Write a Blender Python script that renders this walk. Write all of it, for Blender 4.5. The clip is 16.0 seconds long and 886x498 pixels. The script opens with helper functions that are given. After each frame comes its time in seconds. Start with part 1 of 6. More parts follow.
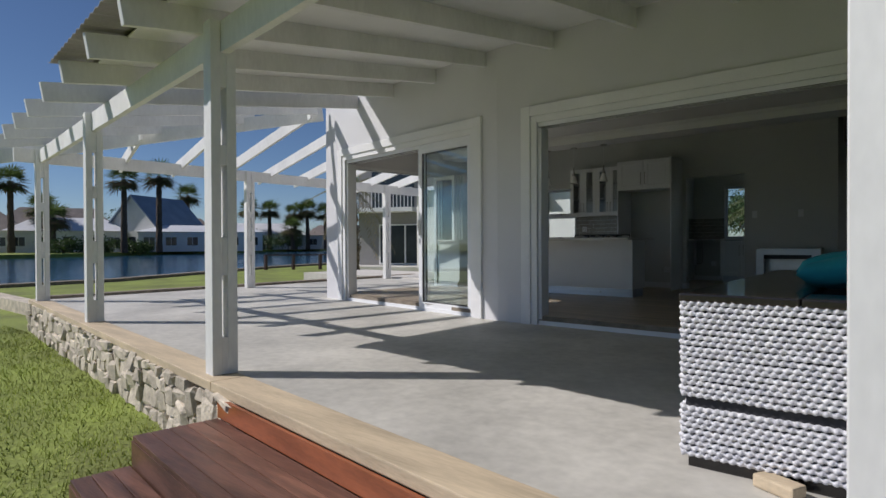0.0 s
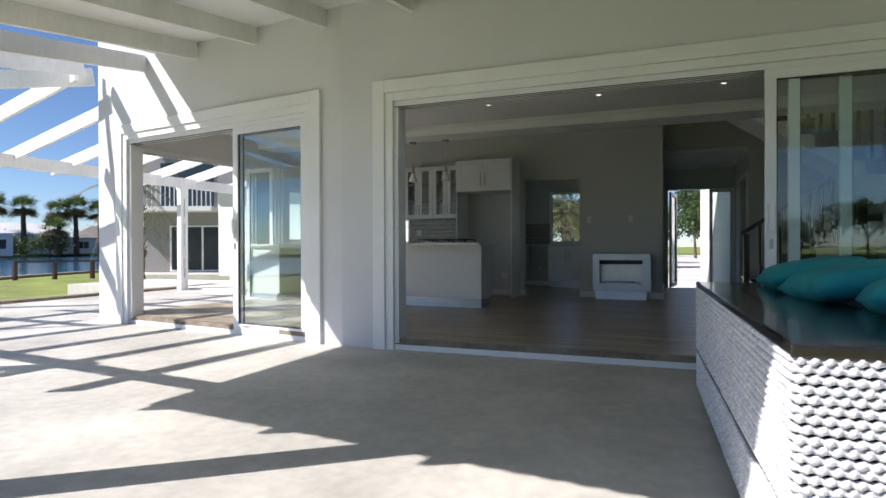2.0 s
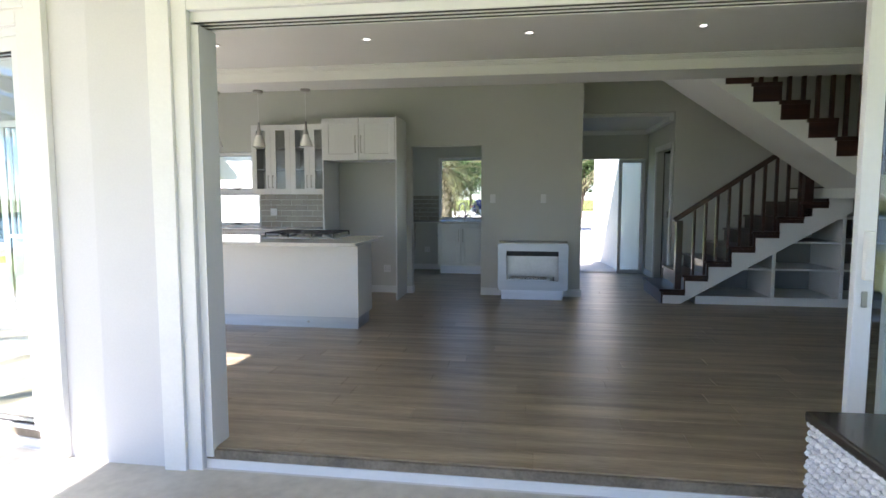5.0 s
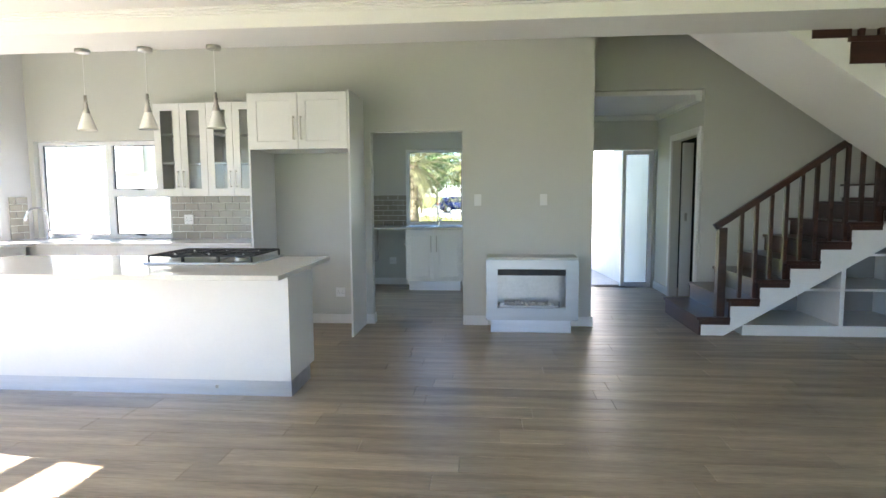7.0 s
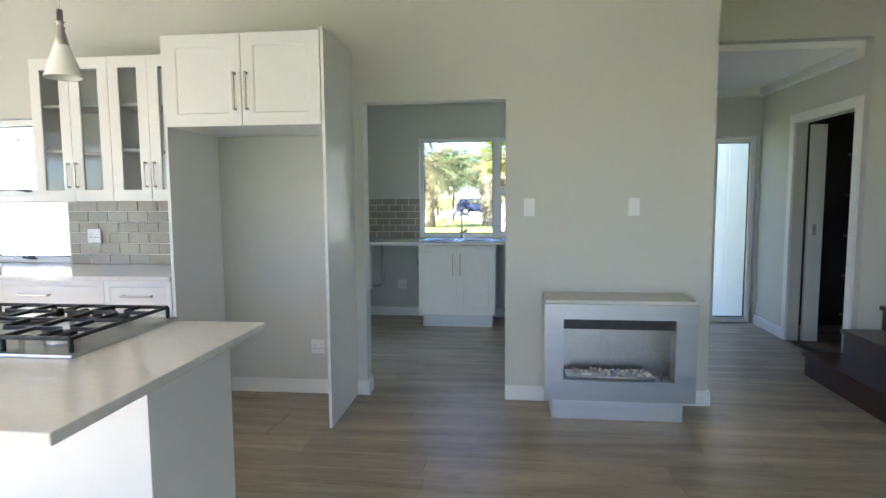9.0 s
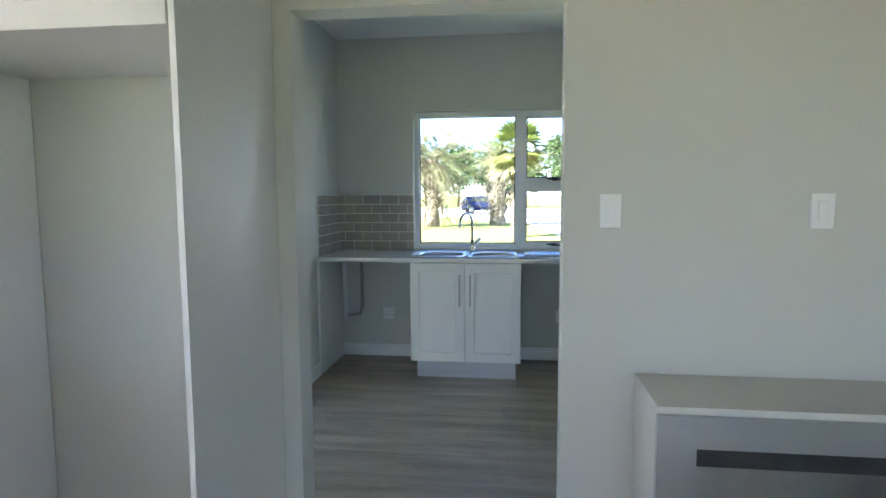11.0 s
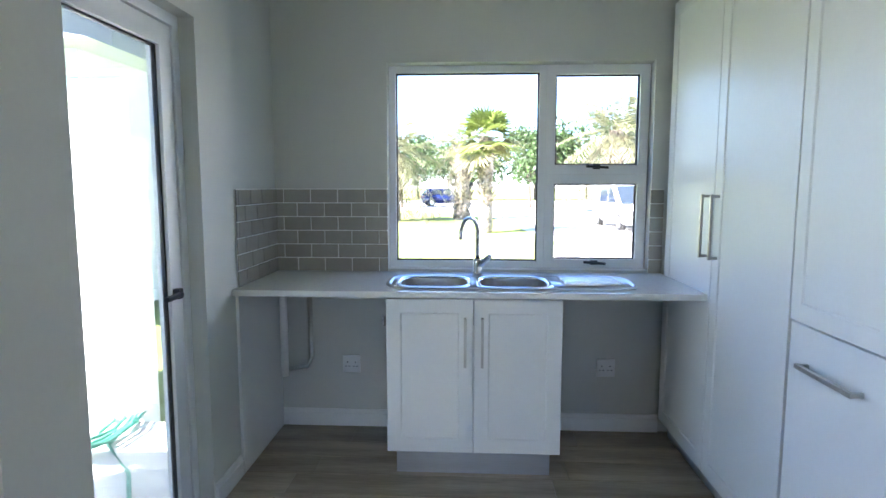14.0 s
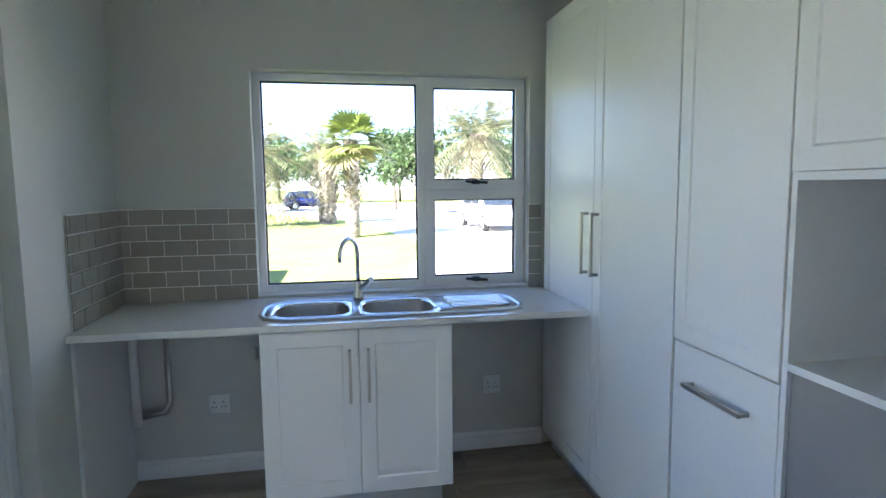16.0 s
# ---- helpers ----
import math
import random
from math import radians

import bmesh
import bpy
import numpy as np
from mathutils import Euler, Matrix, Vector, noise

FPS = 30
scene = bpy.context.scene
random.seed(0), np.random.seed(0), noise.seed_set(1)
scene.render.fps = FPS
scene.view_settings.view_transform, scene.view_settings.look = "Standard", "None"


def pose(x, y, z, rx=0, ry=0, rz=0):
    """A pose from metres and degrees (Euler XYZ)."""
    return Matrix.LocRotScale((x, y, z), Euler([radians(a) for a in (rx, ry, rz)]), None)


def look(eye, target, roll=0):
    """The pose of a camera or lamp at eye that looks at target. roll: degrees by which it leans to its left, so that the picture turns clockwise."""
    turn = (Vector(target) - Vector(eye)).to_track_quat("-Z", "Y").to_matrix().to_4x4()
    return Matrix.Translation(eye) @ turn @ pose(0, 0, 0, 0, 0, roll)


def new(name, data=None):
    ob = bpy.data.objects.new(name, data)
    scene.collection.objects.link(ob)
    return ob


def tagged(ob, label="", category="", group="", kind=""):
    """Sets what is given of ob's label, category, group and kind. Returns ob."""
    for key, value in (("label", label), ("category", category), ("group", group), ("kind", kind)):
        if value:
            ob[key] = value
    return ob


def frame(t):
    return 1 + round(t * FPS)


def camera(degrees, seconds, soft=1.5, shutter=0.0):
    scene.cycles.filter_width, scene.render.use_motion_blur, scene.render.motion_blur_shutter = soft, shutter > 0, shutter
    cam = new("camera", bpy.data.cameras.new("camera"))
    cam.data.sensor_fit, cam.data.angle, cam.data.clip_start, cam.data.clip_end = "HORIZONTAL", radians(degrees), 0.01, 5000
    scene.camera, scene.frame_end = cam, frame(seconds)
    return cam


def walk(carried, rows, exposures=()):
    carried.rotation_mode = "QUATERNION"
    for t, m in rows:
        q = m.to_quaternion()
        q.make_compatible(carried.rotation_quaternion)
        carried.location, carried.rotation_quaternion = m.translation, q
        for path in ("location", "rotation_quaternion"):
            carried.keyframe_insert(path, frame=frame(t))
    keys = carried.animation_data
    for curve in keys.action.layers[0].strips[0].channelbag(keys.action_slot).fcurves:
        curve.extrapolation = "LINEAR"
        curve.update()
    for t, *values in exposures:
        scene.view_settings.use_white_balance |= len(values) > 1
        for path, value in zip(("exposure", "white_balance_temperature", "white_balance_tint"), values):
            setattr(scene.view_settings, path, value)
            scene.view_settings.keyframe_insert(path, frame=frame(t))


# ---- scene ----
cam = camera(75.3, 16.0)
METRES, EYE, TILT, LEAN, TURN = 11.3, 0.828, 0.0, 0.0, 40.2
ROWS = [
    (0.0, 0.0, 0.0, 0.0, -0.0, -0.53, 0.23),
    (0.5, -0.0138, 0.0287, -0.0005, -5.03, -0.37, 0.13),
    (1.0, -0.0202, 0.058, 0.0005, -10.54, -0.3, 0.08),
    (1.5, -0.0259, 0.092, 0.0012, -14.75, -0.22, 0.08),
    (2.0, -0.0219, 0.1215, 0.0021, -19.27, -0.23, 0.17),
    (2.5, -0.0056, 0.1549, 0.011, -22.66, -0.28, 0.17),
    (3.0, 0.0032, 0.1849, 0.0246, -24.94, -0.32, 0.25),
    (3.5, 0.0111, 0.2099, 0.0345, -27.35, -0.39, 0.24),
    (4.0, 0.0265, 0.2416, 0.0383, -29.32, -0.93, 0.26),
    (4.5, 0.0395, 0.2738, 0.04, -30.58, -4.69, 0.21),
    (7.0, 0.1363, 0.4452, 0.0457, -35.25, -5.31, 0.35),
    (7.5, 0.1589, 0.4848, 0.046, -35.13, -5.29, 0.42),
    (8.0, 0.1863, 0.5256, 0.0464, -34.8, -5.27, 0.42),
    (8.5, 0.2111, 0.5651, 0.0473, -34.12, -5.23, 0.4),
    (9.0, 0.2362, 0.6025, 0.0479, -33.66, -5.18, 0.37),
    (9.5, 0.2624, 0.6387, 0.0482, -33.4, -5.2, 0.35),
    (10.0, 0.2851, 0.6739, 0.048, -33.16, -5.15, 0.25),
    (12.5, 0.3708, 0.8133, 0.045, -33.24, -6.02, 0.19),
    (13.0, 0.3773, 0.8346, 0.0462, -34.11, -6.14, -0.07),
    (13.5, 0.3849, 0.8494, 0.0464, -35.39, -6.19, -0.06),
    (14.0, 0.3899, 0.86, 0.0478, -37.35, -6.16, -0.05),
    (14.5, 0.3942, 0.8672, 0.05, -40.83, -6.16, 0.11),
    (15.0, 0.3947, 0.871, 0.0516, -45.01, -6.13, 0.23),
    (15.5, 0.3949, 0.8731, 0.0531, -48.35, -6.13, 0.39),
    (16.0, 0.3956, 0.8754, 0.0551, -50.72, -6.12, 0.52),
]
EXPOSURES = [(0.0, -0.22, 6200, 15), (1.0, 0.15, 6200, 15), (2.0, 0.85, 6250, 16), (3.0, 1.3, 6250, 19), (4.0, 1.7, 6250, 20), (4.7, 2.2, 6300, 20), (7.0, 3.5, 6550, 19), (9.0, 3.65, 6450, 20), (10.2, 3.55, 6350, 20), (12.5, 3.7, 6100, 25), (14.5, 3.9, 6100, 26), (16.0, 3.5, 6150, 25)]
walk(cam, [(t, pose(0, 0, EYE, TILT, LEAN, TURN) @ pose(METRES * x, METRES * y, METRES * z, 90 + pitch, roll, yaw)) for t, x, y, z, yaw, pitch, roll in ROWS], EXPOSURES)

# ---- world and sun ----
SUN_DIR = Vector((2.29, 1.76, -2.63)).normalized()  # the way the light travels
world = bpy.data.worlds.new("world")
scene.world = world
world.use_nodes = True
wn = world.node_tree.nodes
sky = wn.new("ShaderNodeTexSky")
sky.sky_type, sky.sun_disc = "NISHITA", False
sky.sun_elevation = math.asin(-SUN_DIR.z)
sky.sun_rotation = math.atan2(-SUN_DIR.x, -SUN_DIR.y)
sky.air_density, sky.dust_density, sky.ozone_density = 0.8, 0.0, 5.0
world.node_tree.links.new(sky.outputs[0], wn["Background"].inputs[0])
wn["Background"].inputs[1].default_value = 0.07
sun_data = bpy.data.lights.new("sun", "SUN")
sun_data.energy, sun_data.angle, sun_data.color = 4.5, radians(0.5), (1.0, 0.95, 0.88)
sun = new("sun", sun_data)
sun.matrix_world = look((0, 0, 30), Vector((0, 0, 30)) + SUN_DIR)


# ---- materials ----
def mat(name, base, rough=0.6, metal=0.0, var=0.12, scale=3.0, fine=60.0, bump=0.15, dark=None, spec=0.5, stretch=(1, 1, 1), rand=0.0, coat=0.0, dist=0.004):
    """A surface with broad stains and fine grain, both at real size."""
    m = bpy.data.materials.new(name)
    m.use_nodes = True
    nt, L = m.node_tree, m.node_tree.links
    b = nt.nodes["Principled BSDF"]
    b.inputs["Roughness"].default_value, b.inputs["Metallic"].default_value = rough, metal
    b.inputs["Specular IOR Level"].default_value = spec
    b.inputs["Coat Weight"].default_value = coat
    geo, mp = nt.nodes.new("ShaderNodeNewGeometry"), nt.nodes.new("ShaderNodeMapping")
    mp.inputs["Scale"].default_value = stretch
    L.new(geo.outputs["Position"], mp.inputs[0])
    n1, n2 = nt.nodes.new("ShaderNodeTexNoise"), nt.nodes.new("ShaderNodeTexNoise")
    n1.inputs["Scale"].default_value, n1.inputs["Detail"].default_value = scale, 5
    n2.inputs["Scale"].default_value, n2.inputs["Detail"].default_value = fine, 3
    L.new(mp.outputs[0], n1.inputs[0]), L.new(mp.outputs[0], n2.inputs[0])
    add = nt.nodes.new("ShaderNodeMath")
    add.operation = "MULTIPLY_ADD"
    L.new(n2.outputs[0], add.inputs[0])
    add.inputs[1].default_value = 0.45
    L.new(n1.outputs[0], add.inputs[2])
    ramp = nt.nodes.new("ShaderNodeValToRGB")
    d = dark or tuple(c * (1 - 2 * var) for c in base)
    hi = tuple(min(1, c * (1 + var)) for c in base)
    ramp.color_ramp.elements[0].position, ramp.color_ramp.elements[0].color = 0.5, (*d, 1)
    ramp.color_ramp.elements[1].position, ramp.color_ramp.elements[1].color = 0.95, (*hi, 1)
    L.new(add.outputs[0], ramp.inputs[0])
    col = ramp.outputs[0]
    if rand:
        info, hsv, mr = nt.nodes.new("ShaderNodeObjectInfo"), nt.nodes.new("ShaderNodeHueSaturation"), nt.nodes.new("ShaderNodeMapRange")
        isl, sm = nt.nodes.new("ShaderNodeNewGeometry"), nt.nodes.new("ShaderNodeMath")
        sm.operation = "ADD"
        L.new(info.outputs["Random"], sm.inputs[0]), L.new(isl.outputs["Random Per Island"], sm.inputs[1])
        fr = nt.nodes.new("ShaderNodeMath")
        fr.operation = "FRACT"
        L.new(sm.outputs[0], fr.inputs[0])
        mr.inputs["To Min"].default_value, mr.inputs["To Max"].default_value = 1 - rand, 1 + rand
        L.new(fr.outputs[0], mr.inputs[0]), L.new(mr.outputs[0], hsv.inputs["Value"]), L.new(col, hsv.inputs["Color"])
        col = hsv.outputs[0]
    L.new(col, b.inputs["Base Color"])
    if bump:
        bp = nt.nodes.new("ShaderNodeBump")
        bp.inputs["Strength"].default_value, bp.inputs["Distance"].default_value = bump, dist
        L.new(n2.outputs[0], bp.inputs["Height"]), L.new(bp.outputs[0], b.inputs["Normal"])
    return m


def leaf_mat(name, base, rand=0.35, through_light=0.4):
    """A thin leaf: part of the light that falls on one side comes out at the other."""
    m = mat(name, base, 0.55, var=0.3, scale=2, fine=9, bump=0, rand=rand)
    nt, L = m.node_tree, m.node_tree.links
    b = nt.nodes["Principled BSDF"]
    tl, mx = nt.nodes.new("ShaderNodeBsdfTranslucent"), nt.nodes.new("ShaderNodeMixShader")
    L.new(b.inputs["Base Color"].links[0].from_socket, tl.inputs[0])
    mx.inputs[0].default_value = through_light
    L.new(b.outputs[0], mx.inputs[1]), L.new(tl.outputs[0], mx.inputs[2])
    L.new(mx.outputs[0], nt.nodes["Material Output"].inputs[0])
    return m


def glass_mat(name, tint=(0.93, 0.97, 0.96), gloss=1.0):
    m = bpy.data.materials.new(name)
    m.use_nodes = True
    nt, L = m.node_tree, m.node_tree.links
    nt.nodes.remove(nt.nodes["Principled BSDF"])
    tr, gl, mx, fr = (nt.nodes.new("ShaderNode" + k) for k in ("BsdfTransparent", "BsdfGlossy", "MixShader", "LayerWeight"))
    tr.inputs[0].default_value, gl.inputs["Roughness"].default_value = (*tint, 1), 0.0
    pw, mu = nt.nodes.new("ShaderNodeMath"), nt.nodes.new("ShaderNodeMath")
    pw.operation, pw.inputs[1].default_value = "POWER", 4.0
    mu.operation, mu.inputs[1].default_value, mu.inputs[2].default_value, mu.use_clamp = "MULTIPLY_ADD", 0.7 * gloss, 0.035 * gloss, True
    L.new(fr.outputs["Facing"], pw.inputs[0]), L.new(pw.outputs[0], mu.inputs[0])
    L.new(mu.outputs[0], mx.inputs[0]), L.new(tr.outputs[0], mx.inputs[1]), L.new(gl.outputs[0], mx.inputs[2])
    L.new(mx.outputs[0], nt.nodes["Material Output"].inputs[0])
    return m


M_EXT = mat("exterior_paint", (0.66, 0.66, 0.67), 0.8, var=0.03, scale=1.2, fine=90, bump=0.25, dist=0.002)
M_INT = mat("interior_paint", (0.60, 0.60, 0.56), 0.7, var=0.02, scale=1.0, fine=120, bump=0.1, dist=0.001)
M_WHITE = mat("white_paint", (0.80, 0.80, 0.79), 0.5, var=0.03, scale=2.0, fine=80, bump=0.1, dist=0.001)
M_TIMBERW = mat("white_painted_timber", (0.78, 0.78, 0.76), 0.55, var=0.06, scale=2.5, fine=30, bump=0.3, stretch=(1, 1, 0.4), dist=0.002)
M_CEIL = mat("ceiling_paint", (0.78, 0.78, 0.76), 0.8, var=0.02, scale=1, fine=90, bump=0.05)
M_ALU = mat("white_aluminium", (0.78, 0.79, 0.80), 0.3, var=0.02, scale=2, fine=40, bump=0.02)
M_GASKET = mat("black_rubber", (0.03, 0.03, 0.03), 0.6, var=0.1)
M_SCREED = mat("patio_screed", (0.54, 0.52, 0.465), 0.55, var=0.15, scale=1.1, fine=14, bump=0.12, dist=0.003)
M_SLEEPER = mat("pine_sleeper", (0.58, 0.47, 0.32), 0.7, var=0.14, scale=2.0, fine=24, bump=0.35, stretch=(0.5, 4, 4))
M_DECK = mat("oiled_hardwood", (0.17, 0.082, 0.055), 0.4, var=0.3, scale=2.5, fine=22, bump=0.3, stretch=(0.5, 5, 5), rand=0.35)
M_BOARD = mat("red_hardwood", (0.33, 0.10, 0.04), 0.35, var=0.2, scale=2.0, fine=20, bump=0.2, stretch=(0.5, 4, 4))
M_STONE = mat("sandstone", (0.60, 0.53, 0.42), 0.9, var=0.2, scale=7, fine=45, bump=0.8, rand=0.2, dist=0.012)
M_MORTAR = mat("mortar", (0.25, 0.21, 0.16), 0.95, var=0.2, scale=9, fine=60, bump=0.6)
M_LAWN = mat("lawn_soil", (0.20, 0.25, 0.045), 0.95, var=0.3, scale=0.9, fine=18, bump=0.9, dark=(0.14, 0.16, 0.04), dist=0.03)
M_GRASS = mat("grass_blades", (0.32, 0.38, 0.06), 0.7, var=0.25, scale=1.1, fine=9, bump=0, dark=(0.22, 0.24, 0.06), rand=0.3)
M_ROPE = mat("white_rope_weave", (0.74, 0.74, 0.75), 0.85, var=0.2, scale=40, fine=260, bump=1.0, dark=(0.48, 0.48, 0.52), dist=0.004)
M_BLACKWOOD = mat("dark_lacquered_wood", (0.022, 0.018, 0.016), 0.22, var=0.2, scale=4, fine=30, bump=0.08, coat=0.3)
M_TEAL = mat("teal_canvas", (0.015, 0.27, 0.30), 0.9, var=0.1, scale=8, fine=260, bump=0.4, dist=0.002)
M_PLANK = mat("grey_oak_plank", (0.37, 0.303, 0.218), 0.36, var=0.22, scale=1.6, fine=16, bump=0.1, stretch=(0.7, 7, 1), rand=0.16, dist=0.002)
M_STONETOP = mat("white_quartz_top", (0.72, 0.71, 0.68), 0.12, var=0.03, scale=40, fine=200, bump=0.0)
M_CAB = mat("white_cabinet_front", (0.79, 0.79, 0.78), 0.35, var=0.015, scale=2, fine=60, bump=0.02)
M_STEEL = mat("brushed_steel", (0.56, 0.57, 0.58), 0.3, 1.0, var=0.08, scale=5, fine=70, bump=0.08, stretch=(0.3, 6, 6), dist=0.001)
M_CHROME = mat("chrome", (0.75, 0.75, 0.76), 0.08, 1.0, var=0.02, bump=0)
M_NICKEL = mat("brushed_nickel", (0.48, 0.46, 0.43), 0.28, 1.0, var=0.05, bump=0)
M_KICK = mat("aluminium_plinth", (0.62, 0.64, 0.68), 0.38, 1.0, var=0.06, scale=4, fine=50, bump=0.05, stretch=(0.3, 4, 4))
M_TILE = mat("taupe_glazed_tile", (0.36, 0.335, 0.285), 0.16, var=0.05, scale=6, fine=30, bump=0.06, rand=0.09)
M_GROUT = mat("pale_grout", (0.84, 0.83, 0.78), 0.9, var=0.06, scale=20, fine=150, bump=0.3)
M_IRON = mat("black_cast_iron", (0.025, 0.025, 0.027), 0.5, var=0.2, scale=20, fine=120, bump=0.2)
M_FASCIA = mat("satin_steel_fascia", (0.44, 0.455, 0.475), 0.36, 1.0, var=0.03, scale=3, fine=90, bump=0.03, stretch=(0.2, 6, 6), dist=0.0006)
M_FIREBACK = mat("satin_steel_lining", (0.46, 0.46, 0.45), 0.3, 1.0, var=0.08, scale=3, fine=40, bump=0.02)
M_STAIR = mat("dark_mahogany", (0.05, 0.018, 0.012), 0.3, var=0.25, scale=3, fine=25, bump=0.1, stretch=(0.6, 5, 5), coat=0.2)
M_PLASTIC = mat("white_plastic", (0.82, 0.82, 0.81), 0.3, var=0.01, bump=0)
# near-black that paints in the shade inside the small store
M_DARK = mat("painted_store_shade", (0.05, 0.05, 0.05), 0.8, var=0.1)
M_GLASS = glass_mat("window_glass", gloss=1.6)
M_CLEAR = glass_mat("clear_window_glass", gloss=0.5)
M_CABGLASS = glass_mat("cabinet_glass", (0.86, 0.88, 0.87))
M_FROST = mat("frosted_glass_shade", (0.86, 0.85, 0.81), 0.25, var=0.02, bump=0)
M_ROOFSHEET = mat("corrugated_sheet", (0.30, 0.29, 0.27), 0.5, 0.3, var=0.1)
M_WATER = mat("canal_water", (0.015, 0.075, 0.15), 0.12, var=0.3, scale=0.5, fine=1.6, bump=0.6, dist=0.08)
M_PAVE = mat("pale_concrete_paving", (0.62, 0.59, 0.54), 0.85, var=0.1, scale=0.7, fine=12, bump=0.2)
M_HOUSEW = mat("far_house_plaster", (0.74, 0.73, 0.70), 0.85, var=0.05, scale=0.5, fine=8, bump=0.1)
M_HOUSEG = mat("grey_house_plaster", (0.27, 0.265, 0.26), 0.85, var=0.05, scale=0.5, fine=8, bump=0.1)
M_ROOFB = mat("blue_grey_roof_sheet", (0.20, 0.26, 0.34), 0.5, var=0.1, scale=0.6, fine=5, bump=0.1)
M_ROOFT = mat("brown_tile_roof", (0.22, 0.19, 0.17), 0.8, var=0.15, scale=0.6, fine=5, bump=0.2)
M_ROOFW = mat("white_roof_sheet", (0.70, 0.71, 0.73), 0.5, var=0.06, scale=0.6, fine=5, bump=0.1)
M_PANE = mat("dark_window_pane", (0.03, 0.04, 0.05), 0.1, var=0.1, bump=0)
M_TRUNK = mat("palm_trunk", (0.11, 0.08, 0.058), 0.95, var=0.3, scale=6, fine=14, bump=0.9, dist=0.04)
M_FROND = leaf_mat("palm_frond", (0.10, 0.15, 0.04))
M_FRONDD = mat("dry_palm_frond", (0.13, 0.095, 0.045), 0.8, var=0.2, scale=2, fine=9, bump=0, rand=0.25)
M_LEAF = leaf_mat("tree_leaves", (0.06, 0.105, 0.028), 0.45, 0.3)
M_FANGREEN = leaf_mat("yellow_green_fan_leaf", (0.19, 0.24, 0.055), 0.3)
M_FANDRY = leaf_mat("straw_fan_leaf", (0.38, 0.34, 0.15), 0.25)
M_DUSTY = leaf_mat("dusty_olive_frond", (0.20, 0.20, 0.10), 0.35)
M_DUSTYDRY = leaf_mat("bleached_frond", (0.30, 0.26, 0.17), 0.3)
M_PALEBARK = mat("pale_palm_bark", (0.25, 0.20, 0.15), 0.95, var=0.45, scale=7, fine=18, bump=0.9, dist=0.04)
M_CARBLUE = mat("blue_car_paint", (0.008, 0.016, 0.075), 0.2, 0.2, var=0.05, coat=0.6, bump=0)
M_CARWHITE = mat("white_car_paint", (0.78, 0.78, 0.78), 0.2, var=0.02, coat=0.6, bump=0)
M_TYRE = mat("tyre_rubber", (0.02, 0.02, 0.02), 0.8, var=0.1)
M_HOSE = mat("green_hose", (0.05, 0.26, 0.18), 0.4, var=0.1, bump=0)
M_PEBBLE = mat("white_pebbles", (0.72, 0.70, 0.66), 0.8, var=0.12, scale=20, fine=80, bump=0.3, rand=0.15)


# ---- building helpers ----
def box(bm, x0, y0, z0, x1, y1, z1, bevel=0.0):
    vs = [bm.verts.new((x, y, z)) for z in (z0, z1) for y in (y0, y1) for x in (x0, x1)]
    fs = [bm.faces.new([vs[i] for i in q]) for q in ((0, 2, 3, 1), (4, 5, 7, 6), (0, 1, 5, 4), (2, 6, 7, 3), (0, 4, 6, 2), (1, 3, 7, 5))]
    if bevel:
        es = list({e for f in fs for e in f.edges})
        bmesh.ops.bevel(bm, geom=es, offset=bevel, segments=2, profile=0.6, affect="EDGES")
    return bm


def bx(x0, y0, z0, x1, y1, z1, bevel=0.0):
    return box(bmesh.new(), x0, y0, z0, x1, y1, z1, bevel)


def xform(bm, m):
    bmesh.ops.transform(bm, matrix=m, verts=bm.verts)
    return bm


def along(p, q):
    """A frame at p whose x runs to q, on plan."""
    d = Vector((q[0] - p[0], q[1] - p[1]))
    return pose(p[0], p[1], 0, 0, 0, math.degrees(math.atan2(d.y, d.x))), d.length


def bar(bm, a, b, w, h, bevel=0.0):
    """A straight timber from a to b (centres of its ends), w wide on plan and h deep."""
    a, b = Vector(a), Vector(b)
    d = (b - a)
    x = d.normalized()
    s = Vector((0, 0, 1)).cross(x)
    s = Vector((1, 0, 0)) if s.length < 1e-4 else s.normalized()
    u = x.cross(s)
    t = bmesh.new()
    box(t, 0, -w / 2, -h / 2, d.length, w / 2, h / 2, bevel)
    m = Matrix((x, s, u)).transposed().to_4x4()
    m.translation = a
    xform(t, m)
    return merge(bm, t)


def merge(bm, t):
    me = bpy.data.meshes.new("tmp")
    t.to_mesh(me)
    t.free()
    bm.from_mesh(me)
    bpy.data.meshes.remove(me)
    return bm


def cyl(bm, a, b, r0, r1=None, n=16):
    """A round bar from a to b."""
    a, b = Vector(a), Vector(b)
    d = b - a
    m = Matrix.Translation((a + b) / 2) @ d.to_track_quat("Z", "Y").to_matrix().to_4x4()
    bmesh.ops.create_cone(bm, cap_ends=True, segments=n, radius1=r0, radius2=r0 if r1 is None else r1, depth=d.length, matrix=m)
    return bm


def lathe(bm, prof, at=(0, 0, 0), n=24):
    """Turns the profile of (radius, height) about the upright axis at the place given."""
    rings = [[bm.verts.new((at[0] + r * math.cos(2 * math.pi * k / n), at[1] + r * math.sin(2 * math.pi * k / n), at[2] + z)) for k in range(n)] for r, z in prof]
    for A, B in zip(rings, rings[1:]):
        for k in range(n):
            bm.faces.new((A[k], A[(k + 1) % n], B[(k + 1) % n], B[k]))
    return bm


